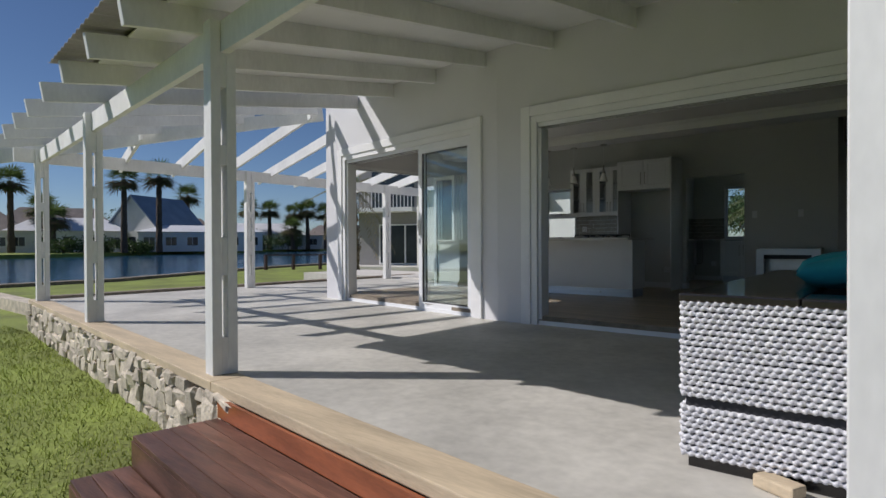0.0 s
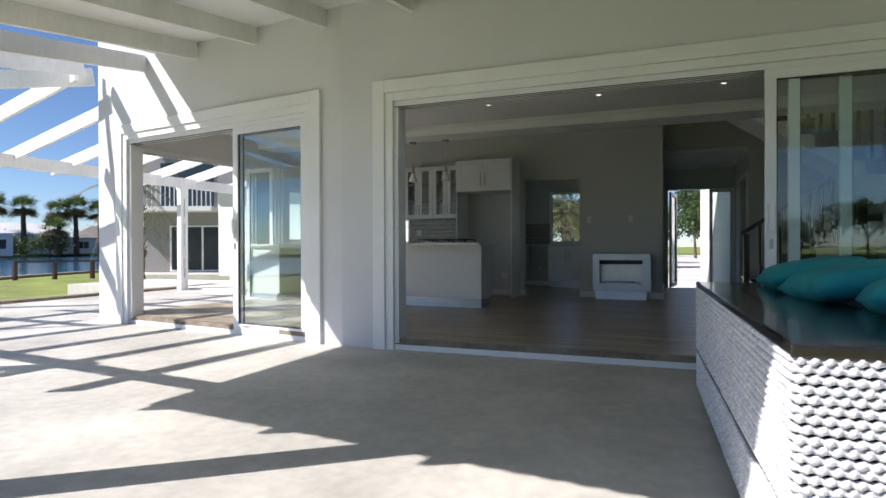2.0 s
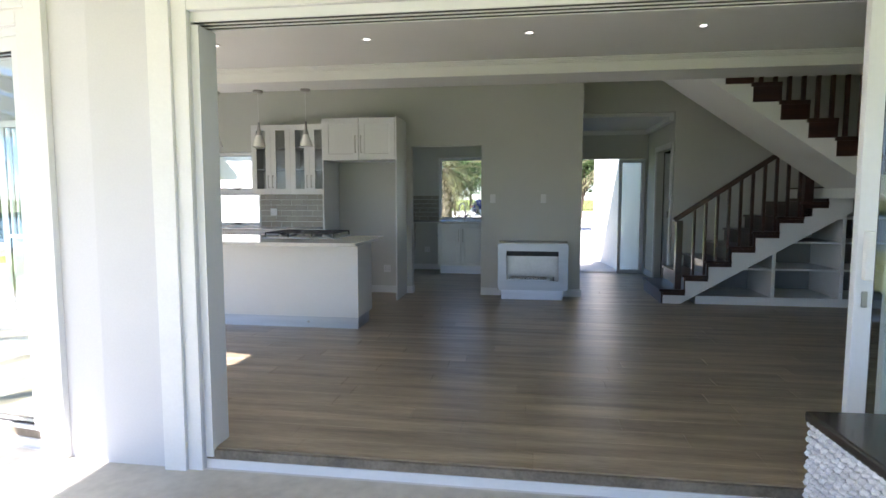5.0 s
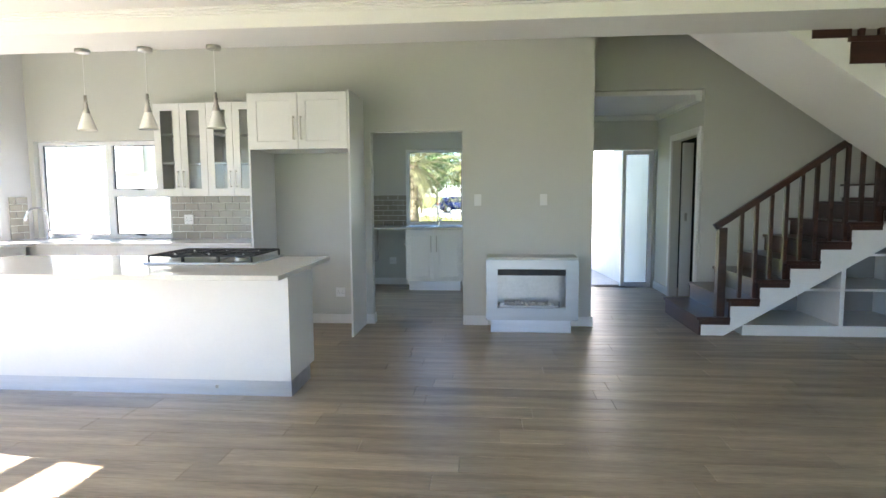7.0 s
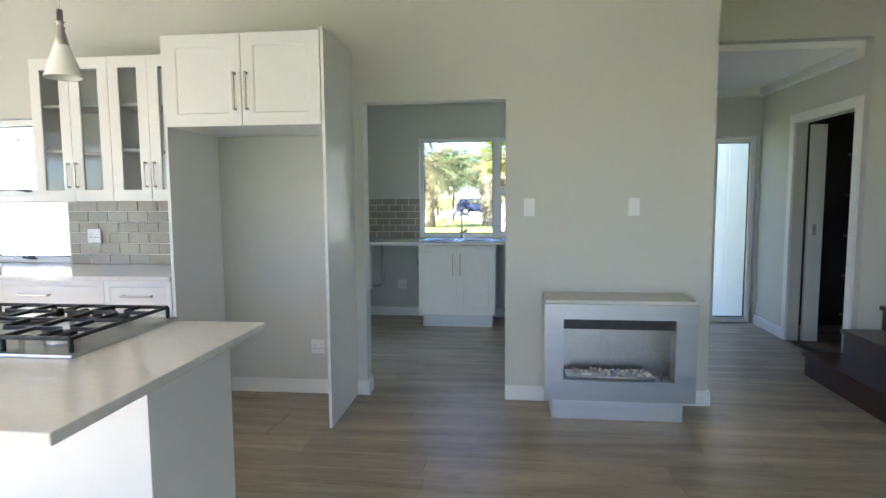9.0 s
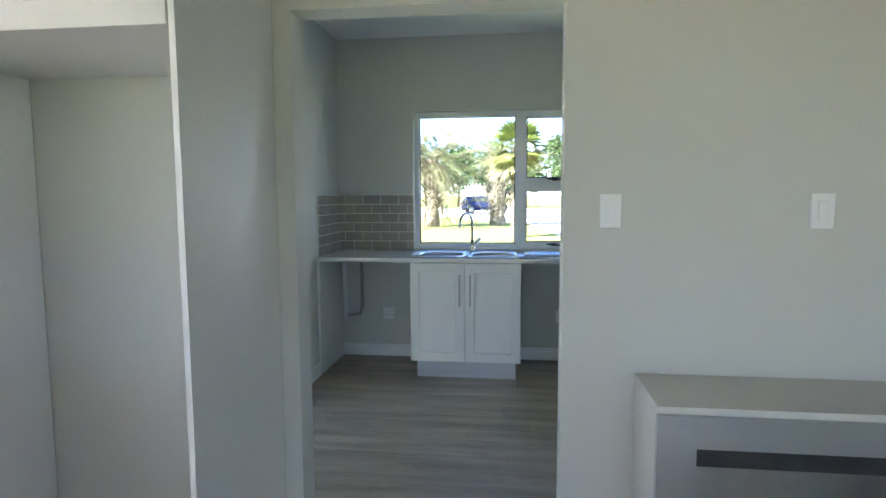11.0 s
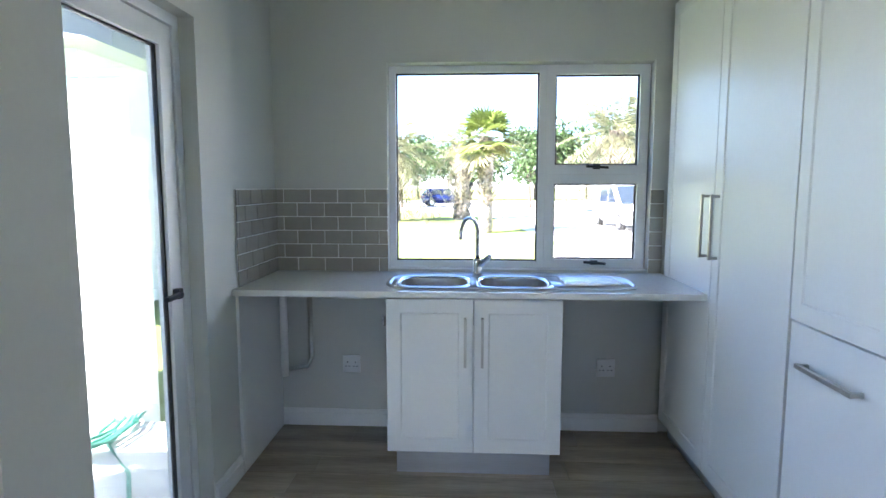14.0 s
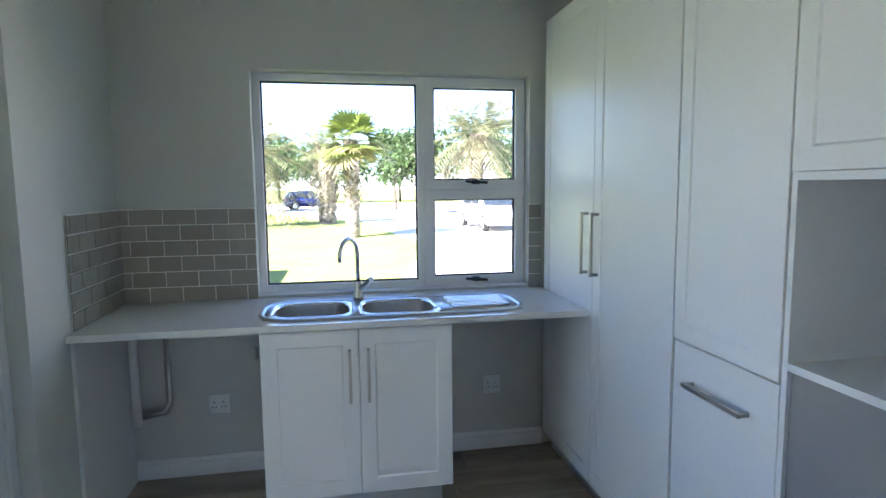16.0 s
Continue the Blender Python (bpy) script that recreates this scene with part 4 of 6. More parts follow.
part("burner_tray", bm, M_STEEL, fp, "steel burner tray")
rr = random.Random(4)
for k in range(60):
    bm = bmesh.new()
    bmesh.ops.create_icosphere(bm, subdivisions=1, radius=1, matrix=pose(rr.uniform(-1.97, -1.5), rr.uniform(10.47, 10.58), 0.268 + rr.uniform(0, 0.008), rr.uniform(0, 90), rr.uniform(0, 90), rr.uniform(0, 360)) @ Matrix.Diagonal((rr.uniform(0.011, 0.02), rr.uniform(0.01, 0.016), rr.uniform(0.008, 0.012), 1)))
    part("pebble", bm, M_PEBBLE, fp, "", True)
part("control", cyl(bmesh.new(), (-1.42, 10.5, 0.215), (-1.42, 10.5, 0.29), 0.006), M_CHROME, fp, "chrome control pin")

# ---- stairs ----
st = thing("staircase", (0.5, 11.0, 0), "dark mahogany stairs with white stringer and slatted balustrade", "staircase")
Y0, Y1, G, RZ = 10.42, 11.49, 0.2625, 0.18
N = 8
for k in range(N):
    x = -0.11 + G * k
    x1 = x + G + 0.02 if k < N - 1 else x + 1.3
    z = RZ * (k + 1)
    t = part("tread", bx(x - 0.025, Y0 - 0.02, z - 0.03, x1, Y1, z, 0.004), M_STAIR, st)
    part("riser", bx(x, Y0 - 0.006, z - RZ, x + 0.018, Y1, z - 0.03), M_STAIR, st)
pts = [(-0.11, 0)]
for k in range(N):
    x = -0.09 + G * k
    pts += [(x, RZ * k + (0 if k else 0)), (x, RZ * (k + 1) - 0.032)]
pts += [(-0.09 + G * N, RZ * N - 0.032), (-0.09 + G * N, RZ * N - 0.30), (0.12, 0.0)]
part("stringer", prism(bmesh.new(), pts[1:], Y0, Y0 + 0.03), M_WHITE, st, "white painted zigzag stringer")
for k in range(N):
    x = -0.09 + G * k
    part("skirt_block", bx(x, Y0 - 0.008, RZ * (k + 1) - 0.075, x + G, Y0 + 0.0, RZ * (k + 1) - 0.03), M_STAIR, st)
def newel(x, z0, z1, w=0.075, parent=None):
    return part("newel", bx(x - w / 2, Y0 + 0.0, z0, x + w / 2, Y0 + w, z1, 0.004), M_STAIR, parent or st)
newel(0.085, 0.18, 1.03)
newel(1.53, 1.08, 1.95, 0.10)
part("handrail", bar(bmesh.new(), (0.02, Y0 + 0.04, 1.03), (1.50, Y0 + 0.04, 2.04), 0.065, 0.06, 0.012), M_STAIR, st)
for k in range(10):
    x = 0.26 + 0.131 * k
    zb = RZ * (int((x + 0.11) / G) + 1)
    part("baluster", bx(x - 0.017, Y0 + 0.02, zb, x + 0.017, Y0 + 0.055, 1.0 + (x - 0.02) * 0.684, 0.003), M_STAIR, st)
# upper flight, nearer the room
YU0, YU1 = 9.22, 10.40
up = thing("upper_stairs", (1.5, 9.8, 1.5), "white underside of the upper stairs with dark steps", "staircase")
def under(x):
    return 2.60 - 0.69 * (x + 0.02)
part("soffit", prism(bmesh.new(), [(-0.7, under(-0.7)), (1.75, under(1.75)), (1.75, under(1.75) + 0.06), (-0.7, under(-0.7) + 0.06)], YU0 + 0.04, YU1), M_CEIL, up)
pts = [(-0.7, under(-0.7) - 0.1), (1.75, under(1.75) - 0.1)]
for k in range(4, -5, -1):
    x = 0.43 + G * k
    pts += [(x + G, 2.26 - RZ * k), (x, 2.26 - RZ * k)]
part("stringer", prism(bmesh.new(), pts, YU0, YU0 + 0.04), M_CEIL, up, "white stringer")
for k in range(-4, 5):
    x, z = 0.43 + G * k, 2.26 - RZ * k
    part("tread", bx(x - 0.02, YU0 - 0.02, z + 0.14, x + G, YU1, z + 0.18, 0.004), M_STAIR, up)
    part("cheek", bx(x, YU0 - 0.012, z - 0.01, x + G, YU0 - 0.001, z + 0.14), M_STAIR, up)
    part("riser", bx(x + G - 0.02, YU0, z - 0.04, x + G, YU1, z + 0.14), M_STAIR, up)
    for j in range(2):
        xx = x + 0.05 + 0.131 * j
        part("baluster", bx(xx, YU0 - 0.02, z + 0.18, xx + 0.034, YU0 + 0.015, z + 0.85), M_STAIR, up)
part("landing", bx(1.70, YU0, 1.30, 4.7, Y1, 1.42), M_CEIL, up)
# shelves under the stairs
us = thing("understairs_shelf", (1.5, 10.6, 0), "white built-in shelves under the stairs", "shelf")
part("base", bx(0.30, 10.44, 0, 4.68, 11.3, 0.10), M_WHITE, us)
# grey colour stands in for the shade deep under the stairs
part("back", prism(bmesh.new(), [(0.36, 0.1), (4.68, 0.1), (4.68, 1.28), (2.06, 1.28)], 11.2, 11.22), M_HOUSEG, us, "back panel with the recess shade painted in grey")
for x in (1.19, 1.95, 2.7, 3.5):
    part("upright", bx(x - 0.02, 10.45, 0.1, x + 0.02, 11.2, min(1.34, 0.685 * (x - 0.12) - 0.02)), M_WHITE, us)
for z in (0.43, 0.76, 1.05):
    part("board", bx(z / 0.685 + 0.16, 10.45, z, 4.68, 11.2, z + 0.022), M_WHITE, us)

# ---- scullery ----
sc = thing("sink_cabinet", (-2.9, 13.1, 0), "white two-door sink cabinet on a metal plinth", "cabinet")
part("body", bx(-3.295, 12.84, 0.14, -2.493, 13.40, 0.74), M_CAB, sc)
part("plinth", bx(-3.26, 12.90, 0, -2.53, 13.38, 0.14), M_KICK, sc, "brushed aluminium plinth")
for k in (0, 1):
    a = -3.295 + 0.401 * k
    f = shaker(sc, pose(a, 12.822, 0.14), 0.400, 0.726, "door", 0.068)
    hx = a + (0.362 if k == 0 else 0.038)
    handle(f, (hx, 12.817, 0.565), (hx, 12.817, 0.775), (0, -0.03, 0))
part("side_panel", bx(-3.999, 12.84, 0.0, -3.985, 13.42, 0.87), M_CAB, thing("end_panel", (-3.99, 13.1, 0), "white panel under the worktop end", "panel"))
for x in (-3.295, -2.509):
    part("side_panel", bx(x, 12.842, 0.741, x + 0.016, 13.40, 0.871), M_CAB, sc)
bm = bmesh.new()
outer = [(-3.998, 12.80), (-1.872, 12.80), (-1.872, 13.428), (-3.998, 13.428)]
inner = [(-3.26, 12.915), (-2.53, 12.915), (-2.53, 13.225), (-3.26, 13.225)]
tops = [[bm.verts.new((x, y, z)) for x, y in pts] for pts, z in ((inner, 0.872), (outer, 0.872), (outer, 0.90), (inner, 0.90))]
for A, B in zip(tops, tops[1:] + tops[:1]):
    for k in range(4):
        bm.faces.new((A[k], A[(k + 1) % 4], B[(k + 1) % 4], B[k]))
wt = solid("scullery_worktop", bm, M_STONETOP, "pale quartz worktop under the window", "worktop")
# the double sink: a rim with two bowls and a ribbed drainer
sk = thing("double_sink", (-2.75, 13.1, 0.9), "stainless steel double bowl sink with ribbed drainer", "sink")


def racetrack(cx, cy, w, h, r, n=7):
    out = []
    for qx, qy, a0 in ((1, 1, 0), (-1, 1, 90), (-1, -1, 180), (1, -1, 270)):
        for k in range(n + 1):
            a = radians(a0 + 90 * k / n)
            out.append((cx + qx * (w / 2 - r) + r * math.cos(a), cy + qy * (h / 2 - r) + r * math.sin(a)))
    return out


def ringed(bm, rings):
    vs = [[bm.verts.new((x, y, z)) for x, y in pts] for pts, z in rings]
    n = len(vs[0])
    for A, B in zip(vs, vs[1:]):
        for k in range(n):
            bm.faces.new((A[k], A[(k + 1) % n], B[(k + 1) % n], B[k]))
    return vs


bm = bmesh.new()
vs = ringed(bm, [(racetrack(-2.72, 13.075, 1.20, 0.44, 0.16), 0.901), (racetrack(-2.72, 13.075, 1.19, 0.43, 0.155), 0.909), (racetrack(-2.72, 13.075, 1.165, 0.405, 0.15), 0.909), (racetrack(-2.72, 13.075, 1.15, 0.39, 0.14), 0.904)])
for r in ((-3.29, 12.90, -3.255, 13.24), (-2.925, 12.90, -2.865, 13.24), (-2.535, 12.90, -2.15, 13.24), (-3.255, 13.22, -2.535, 13.255), (-3.255, 12.893, -2.535, 12.92)):
    box(bm, r[0], r[1], 0.9008, r[2], r[3], 0.9045)
part("rim", bm, M_STEEL, sk, "polished steel rim", True)
M_BOWL = mat("dull_brushed_bowl", (0.36, 0.36, 0.36), 0.38, 1.0, var=0.1, bump=0.05)
for cx in (-3.09, -2.70):
    bm = bmesh.new()
    ringed(bm, [(racetrack(cx, 13.07, 0.36, 0.33, 0.05), 0.9046), (racetrack(cx, 13.07, 0.35, 0.32, 0.08), 0.9085), (racetrack(cx, 13.07, 0.33, 0.30, 0.09), 0.9065), (racetrack(cx, 13.07, 0.322, 0.292, 0.088), 0.898)])
    part("bowl_lip", bm, M_CHROME, sk, "", True)
    bm = bmesh.new()
    vs = ringed(bm, [(racetrack(cx, 13.07, 0.322, 0.292, 0.088), 0.898), (racetrack(cx, 13.07, 0.305, 0.275, 0.085), 0.80), (racetrack(cx, 13.07, 0.26, 0.23, 0.07), 0.765)])
    bm.faces.new(vs[-1])
    part("bowl", bm, M_BOWL, sk, "brushed steel bowl", True)
    part("waste", cyl(bmesh.new(), (cx, 13.07, 0.764), (cx, 13.07, 0.768), 0.04, n=20), M_CHROME, sk, "chrome waste")
for k in range(8):
    y = 12.95 + 0.034 * k
    part("drainer_rib", bar(bmesh.new(), (-2.47, y, 0.909), (-2.19, 13.075 + (y - 13.075) * 0.85, 0.909), 0.018, 0.016, 0.006), M_CHROME, sk, "")
tp = thing("scullery_tap", (-2.875, 13.31, 0.905), "chrome swan-neck mixer tap behind the sink", "tap")
tap(tp, -2.875, 13.28, 0.908, -35, 0.225, 0.075)
# pipes and valve under the worktop
pp = thing("waste_pipe", (-3.85, 13.3, 0.3), "grey plastic waste pipe under the worktop", "pipe")
part("pipe", tube(bmesh.new(), [(-3.93, 13.30, 0.87), (-3.93, 13.30, 0.33)], 0.021), M_PLASTIC, pp, "white downpipe", True)
part("pipe", tube(bmesh.new(), [(-3.80, 13.36, 0.87), (-3.80, 13.36, 0.42), (-3.82, 13.36, 0.37), (-3.92, 13.33, 0.36)], 0.014), M_NICKEL, pp, "grey pipe", True)
vv = thing("stop_valve", (-3.39, 13.4, 0.63), "small chrome stop valve on the wall", "valve")
part("body", cyl(bmesh.new(), (-3.39, 13.43, 0.63), (-3.39, 13.38, 0.63), 0.012), M_CHROME, vv)
part("tap_head", cyl(bmesh.new(), (-3.39, 13.39, 0.60), (-3.39, 13.385, 0.66), 0.013), M_CHROME, vv)

# tall cabinets along the east side
mT = pose(-1.87, 13.40, 0, 0, 0, -90)   # x runs south, y runs east


def tall(name, s0, s1, label):
    c = thing(name, mT @ Vector(((s0 + s1) / 2, 0.3, 0)), label, "cabinet", "tall scullery cabinets")
    part("body", xform(bx(s0, 0.021, 0.1, s1, 0.59, 2.31), mT), M_CAB, c)
    part("plinth", xform(bx(s0, 0.05, 0, s1, 0.58, 0.1), mT), M_KICK, c, "plinth")
    return c


def tall_handle(f, s, z0, z1):
    a, b, o = mT @ Vector((s, -0.005, z0)), mT @ Vector((s, -0.005, z1)), mT.to_3x3() @ Vector((0, -0.032, 0))
    handle(f, a, b, o)


c = tall("tall_cabinet", 0.03, 0.625, "tall white cupboard with panelled door and bar handle")
f = shaker(c, mT @ pose(0.03, 0, 0.1), 0.595, 2.2, "door", 0.07)
tall_handle(f, 0.575, 1.07, 1.33)
c = tall("tall_cabinet", 0.627, 1.25, "tall white cupboard with panelled door and bar handle")
f = shaker(c, mT @ pose(0.627, 0, 0.1), 0.62, 2.2, "door", 0.07)
tall_handle(f, 0.675, 1.07, 1.33)
c = tall("tall_cabinet", 1.252, 1.72, "tall white cupboard with a pull-out drawer below")
f = shaker(c, mT @ pose(1.252, 0, 0.945), 0.467, 1.355, "door", 0.06)
f = shaker(c, mT @ pose(1.252, 0, 0.1), 0.467, 0.84, "drawer", 0.06, raised=False)
a, b = mT @ Vector((1.36, 0, 0.82)), mT @ Vector((1.61, 0, 0.82))
handle(f, a, b, mT.to_3x3() @ Vector((0, -0.032, 0)), 0.007)
c = thing("oven_cabinet", mT @ Vector((2.05, 0.3, 0)), "tall white cabinet with an empty oven niche", "cabinet")
bm = bx(1.722, 0.0, 0.1, 1.74, 0.59, 2.31)
box(bm, 2.42, 0.0, 0.1, 2.44, 0.59, 2.31), box(bm, 1.74, 0.57, 0.1, 2.42, 0.59, 2.31), box(bm, 1.74, 0.0, 0.985, 2.42, 0.569, 1.005), box(bm, 1.74, 0.0, 1.46, 2.42, 0.569, 1.48), box(bm, 1.74, 0.03, 0.1, 2.42, 0.569, 0.984)
part("body", xform(bm, mT), M_CAB, c)
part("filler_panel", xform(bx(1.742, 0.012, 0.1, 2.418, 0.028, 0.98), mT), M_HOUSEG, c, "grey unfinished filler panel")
shaker(c, mT @ pose(1.722, -0.0, 1.48), 0.718, 0.82, "door", 0.06)

# ---- the sofa on the veranda ----
mSo, LSo = along((-0.78, 2.46), (-0.86, 4.96))   # x along its long side, y to the west
sofa = thing("outdoor_sofa", (-0.4, 3.6, PATIO), "white woven rope outdoor sofa with dark wooden top rails", "sofa")
DEP = 1.75


def weave(z0, z1):
    """Horizontal ropes that wind in and out, round the sofa's near sides."""
    verts, faces = [], []
    pitch, n = 0.0235, 6
    path = []
    L1, L2 = DEP, LSo
    step = 0.0078
    s = 0.0
    while s <= L1 + L2:
        if s < L1:
            path.append((0.0, -(L1 - s), 0, s))       # along the short side, outwards is -x
        else:
            path.append((s - L1, 0.0, 1, s))
        s += step
    z, row = z0, 0
    while z < z1:
        base = len(verts)
        for i, (x, y, side, s) in enumerate(path):
            ph = math.sin(2 * math.pi * s / 0.031 + math.pi * row)
            wob = noise.noise((s * 9, row * 3.1, 2.2)) * 0.002
            o = 0.005 * ph + wob
            dz = 0.0022 * math.sin(2 * math.pi * s / 0.031 + math.pi * row + 1.2) + noise.noise((s * 6, row * 1.7, 9)) * 0.004
            r = 0.0112 + 0.0014 * ph
            for k in range(n):
                a = 2 * math.pi * k / n
                oo = o + r * math.cos(a)
                px, py = (x - oo, y) if side == 0 else (x, y + oo)
                if side == 0 and i and path[min(i + 1, len(path) - 1)][2] == 1:
                    py += 0.0
                verts.append((px, py, z + dz + r * math.sin(a)))
        for i in range(len(path) - 1):
            for k in range(n):
                a, b = base + i * n + k, base + i * n + (k + 1) % n
                faces.append((a, b, b + n, a + n))
        z += pitch
        row += 1
    ob = raw("weave", [mSo @ Vector(q) for q in verts], faces, M_ROPE, True)
    ob.parent, ob.matrix_parent_inverse = sofa, sofa.matrix_basis.inverted()
    return tagged(ob, "white braided rope weave")


weave(-0.04, 0.165)
weave(0.205, 0.585)
# near-black core: its colour puts the shade between the ropes
part("core", xform(bx(0.012, -DEP, -0.05, LSo, -0.012, 0.585), mSo), mat("sofa_gap_shade", (0.05, 0.05, 0.055), 0.9), sofa, "solid core, near-black to paint shade into the weave gaps")
part("foot_rail", xform(bx(0.02, -DEP + 0.05, PATIO + 0.001, LSo, -0.02, -0.051), mSo), M_BLACKWOOD, sofa, "dark base rail")
bm = bx(-0.012, -0.42, 0.585, LSo + 0.02, 0.012, 0.62, 0.008)
part("top_rail", xform(bm, mSo), M_BLACKWOOD, sofa, "glossy dark wooden back rail")
part("arm_rail", xform(bx(-0.012, -DEP, 0.585, 0.25, -0.424, 0.62, 0.008), mSo), M_BLACKWOOD, sofa, "glossy dark wooden arm rail")
part("end_arm", xform(bx(LSo - 0.20, -DEP, 0.585, LSo + 0.02, -0.424, 0.62, 0.008), mSo), M_BLACKWOOD, sofa, "glossy dark wooden arm rail")


def cushion(name, m, sx, sy, sz, label):
    bm = bmesh.new()
    n = 14
    grid = {}
    for side in (1, -1):
        for i in range(n + 1):
            for j in range(n + 1):
                u, v2 = 2 * i / n - 1, 2 * j / n - 1
                e = (1 - abs(u) ** 3.2) * (1 - abs(v2) ** 3.2)
                pinch = 1 - 0.07 * (1 - abs(u)) * abs(v2) ** 4
                z = side * sz / 2 * max(e, 0) ** 0.42 + 0.012 * noise.noise((u * 2.3, v2 * 2.3, sx * 7))
                rim = i in (0, n) or j in (0, n)
                if rim and side == -1:
                    continue
                grid[side, i, j] = bm.verts.new((u * sx / 2 * (1 - 0.05 * (1 - abs(v2)) * abs(u) ** 4), v2 * sy / 2 * pinch, 0 if rim else z))
    gv = lambda s, i, j: grid.get((s, i, j)) or grid[1, i, j]
    for side in (1, -1):
        for i in range(n):
            for j in range(n):
                bm.faces.new((gv(side, i, j), gv(side, i + 1, j), gv(side, i + 1, j + 1), gv(side, i, j + 1)))
    return solid(name, xform(bm, m), M_TEAL, label, "cushion", "", "teal cushions", True)


cushion("cushion", pose(-0.22, 3.24, 0.70, -10, 4, 80), 0.48, 0.44, 0.14, "teal canvas scatter cushion lying on the sofa")
cushion("cushion", pose(-0.32, 3.76, 0.705, -11, 3, 93), 0.62, 0.46, 0.15, "teal canvas scatter cushion lying on the sofa")
cushion("cushion", pose(-0.35, 4.40, 0.705, -11, 2, 88), 0.62, 0.46, 0.15, "teal canvas scatter cushion lying on the sofa")
wb = solid("wood_block", xform(bx(-0.08, -0.04, 0, 0.08, 0.04, 0.05, 0.01), pose(-0.42, 2.42, PATIO + 0.002, 0, 0, -25)), M_SLEEPER, "rough pale timber offcut under the sofa", "wood block")

# ---- garden steps ----
stp = thing("deck_steps", (-2.0, 1.4, LAWN), "two oiled hardwood garden steps up to the patio", "steps")
S0, S1 = 8.30, 13.2
part("riser_board", xform(bx(S0 - 0.02, -0.045, -0.28, S1, -0.022, -0.158, 0.002), mE), M_BOARD, stp, "reddish hardwood riser board")
for z, y0, n in ((-0.28, -0.05, 5), (-0.45, -0.56, 3)):
    for k in range(n):
        y = y0 - 0.1 * k
        part("board", xform(bx(S0, y - 0.096, z - 0.025, S1, y, z, 0.004), mE), M_DECK, stp)
    part("front_board", xform(bx(S0, y0 - 0.1 * n - 0.002, LAWN if z < -0.4 else -0.476, S1, y0 - 0.1 * n + 0.022, z - 0.026, 0.003), mE), M_DECK, stp)
    part("side_board", xform(bx(S0 + 0.002, y0 - 0.1 * n + 0.024, LAWN if z < -0.4 else -0.62, S0 + 0.025, y0 - 0.002, z - 0.026, 0.002), mE), M_DECK, stp)


# ---- plants ----
def leaf_quads(verts, faces, base, tip, side, w):
    """A folded narrow leaflet of two faces."""
    i = len(verts)
    mid = (base + tip) / 2
    verts += [base, mid + side * w, tip, mid - side * w]
    faces += [(i, i + 1, i + 2), (i, i + 2, i + 3)]


def palm_crown(rng, c, n, length, fan, droop=0.6, leaflets=22, up=0.9):
    verts, faces = [], []
    for k in range(n):
        az = 2.399 * k + rng.uniform(-0.2, 0.2)
        el = up - (up + 0.75) * (k / n) + rng.uniform(-0.1, 0.1)
        d = Vector((math.cos(az) * math.cos(el), math.sin(az) * math.cos(el), math.sin(el)))
        L = length * rng.uniform(0.8, 1.1)
        side = d.cross(Vector((0, 0, 1))).normalized()
        if fan:
            e = c + d * L * 0.45
            leaf_quads(verts, faces, c, e, side, 0.02 * length)
            for j in range(leaflets):
                a = (j / (leaflets - 1) - 0.5) * 3.6
                q = (d * math.cos(a) + side * math.sin(a)).normalized()
                tip = e + q * L * 0.6 + Vector((0, 0, -droop * L * 0.22 * rng.uniform(0.4, 1.2)))
                leaf_quads(verts, faces, e, tip, q.cross(d.cross(side)).normalized(), L * 0.035)
        else:
            pts = [c + d * (L * f) + Vector((0, 0, -droop * L * f * f)) for f in [j / 9 for j in range(10)]]
            for p, q in zip(pts, pts[1:]):
                leaf_quads(verts, faces, p, q, side, 0.012 * length)
            for j in range(leaflets):
                f = 0.12 + 0.88 * j / leaflets
                i0 = min(int(f * 9), 8)
                p = pts[i0].lerp(pts[i0 + 1], f * 9 - i0)
                ax = (pts[i0 + 1] - pts[i0]).normalized()
                for sg in (1, -1):
                    tip = p + (side * sg * 0.8 + ax * 0.6 + Vector((0, 0, -0.35))).normalized() * L * 0.24 * (1.1 - 0.6 * f) * rng.uniform(0.8, 1.2)
                    leaf_quads(verts, faces, p, tip, ax, L * 0.012)
    return verts, faces


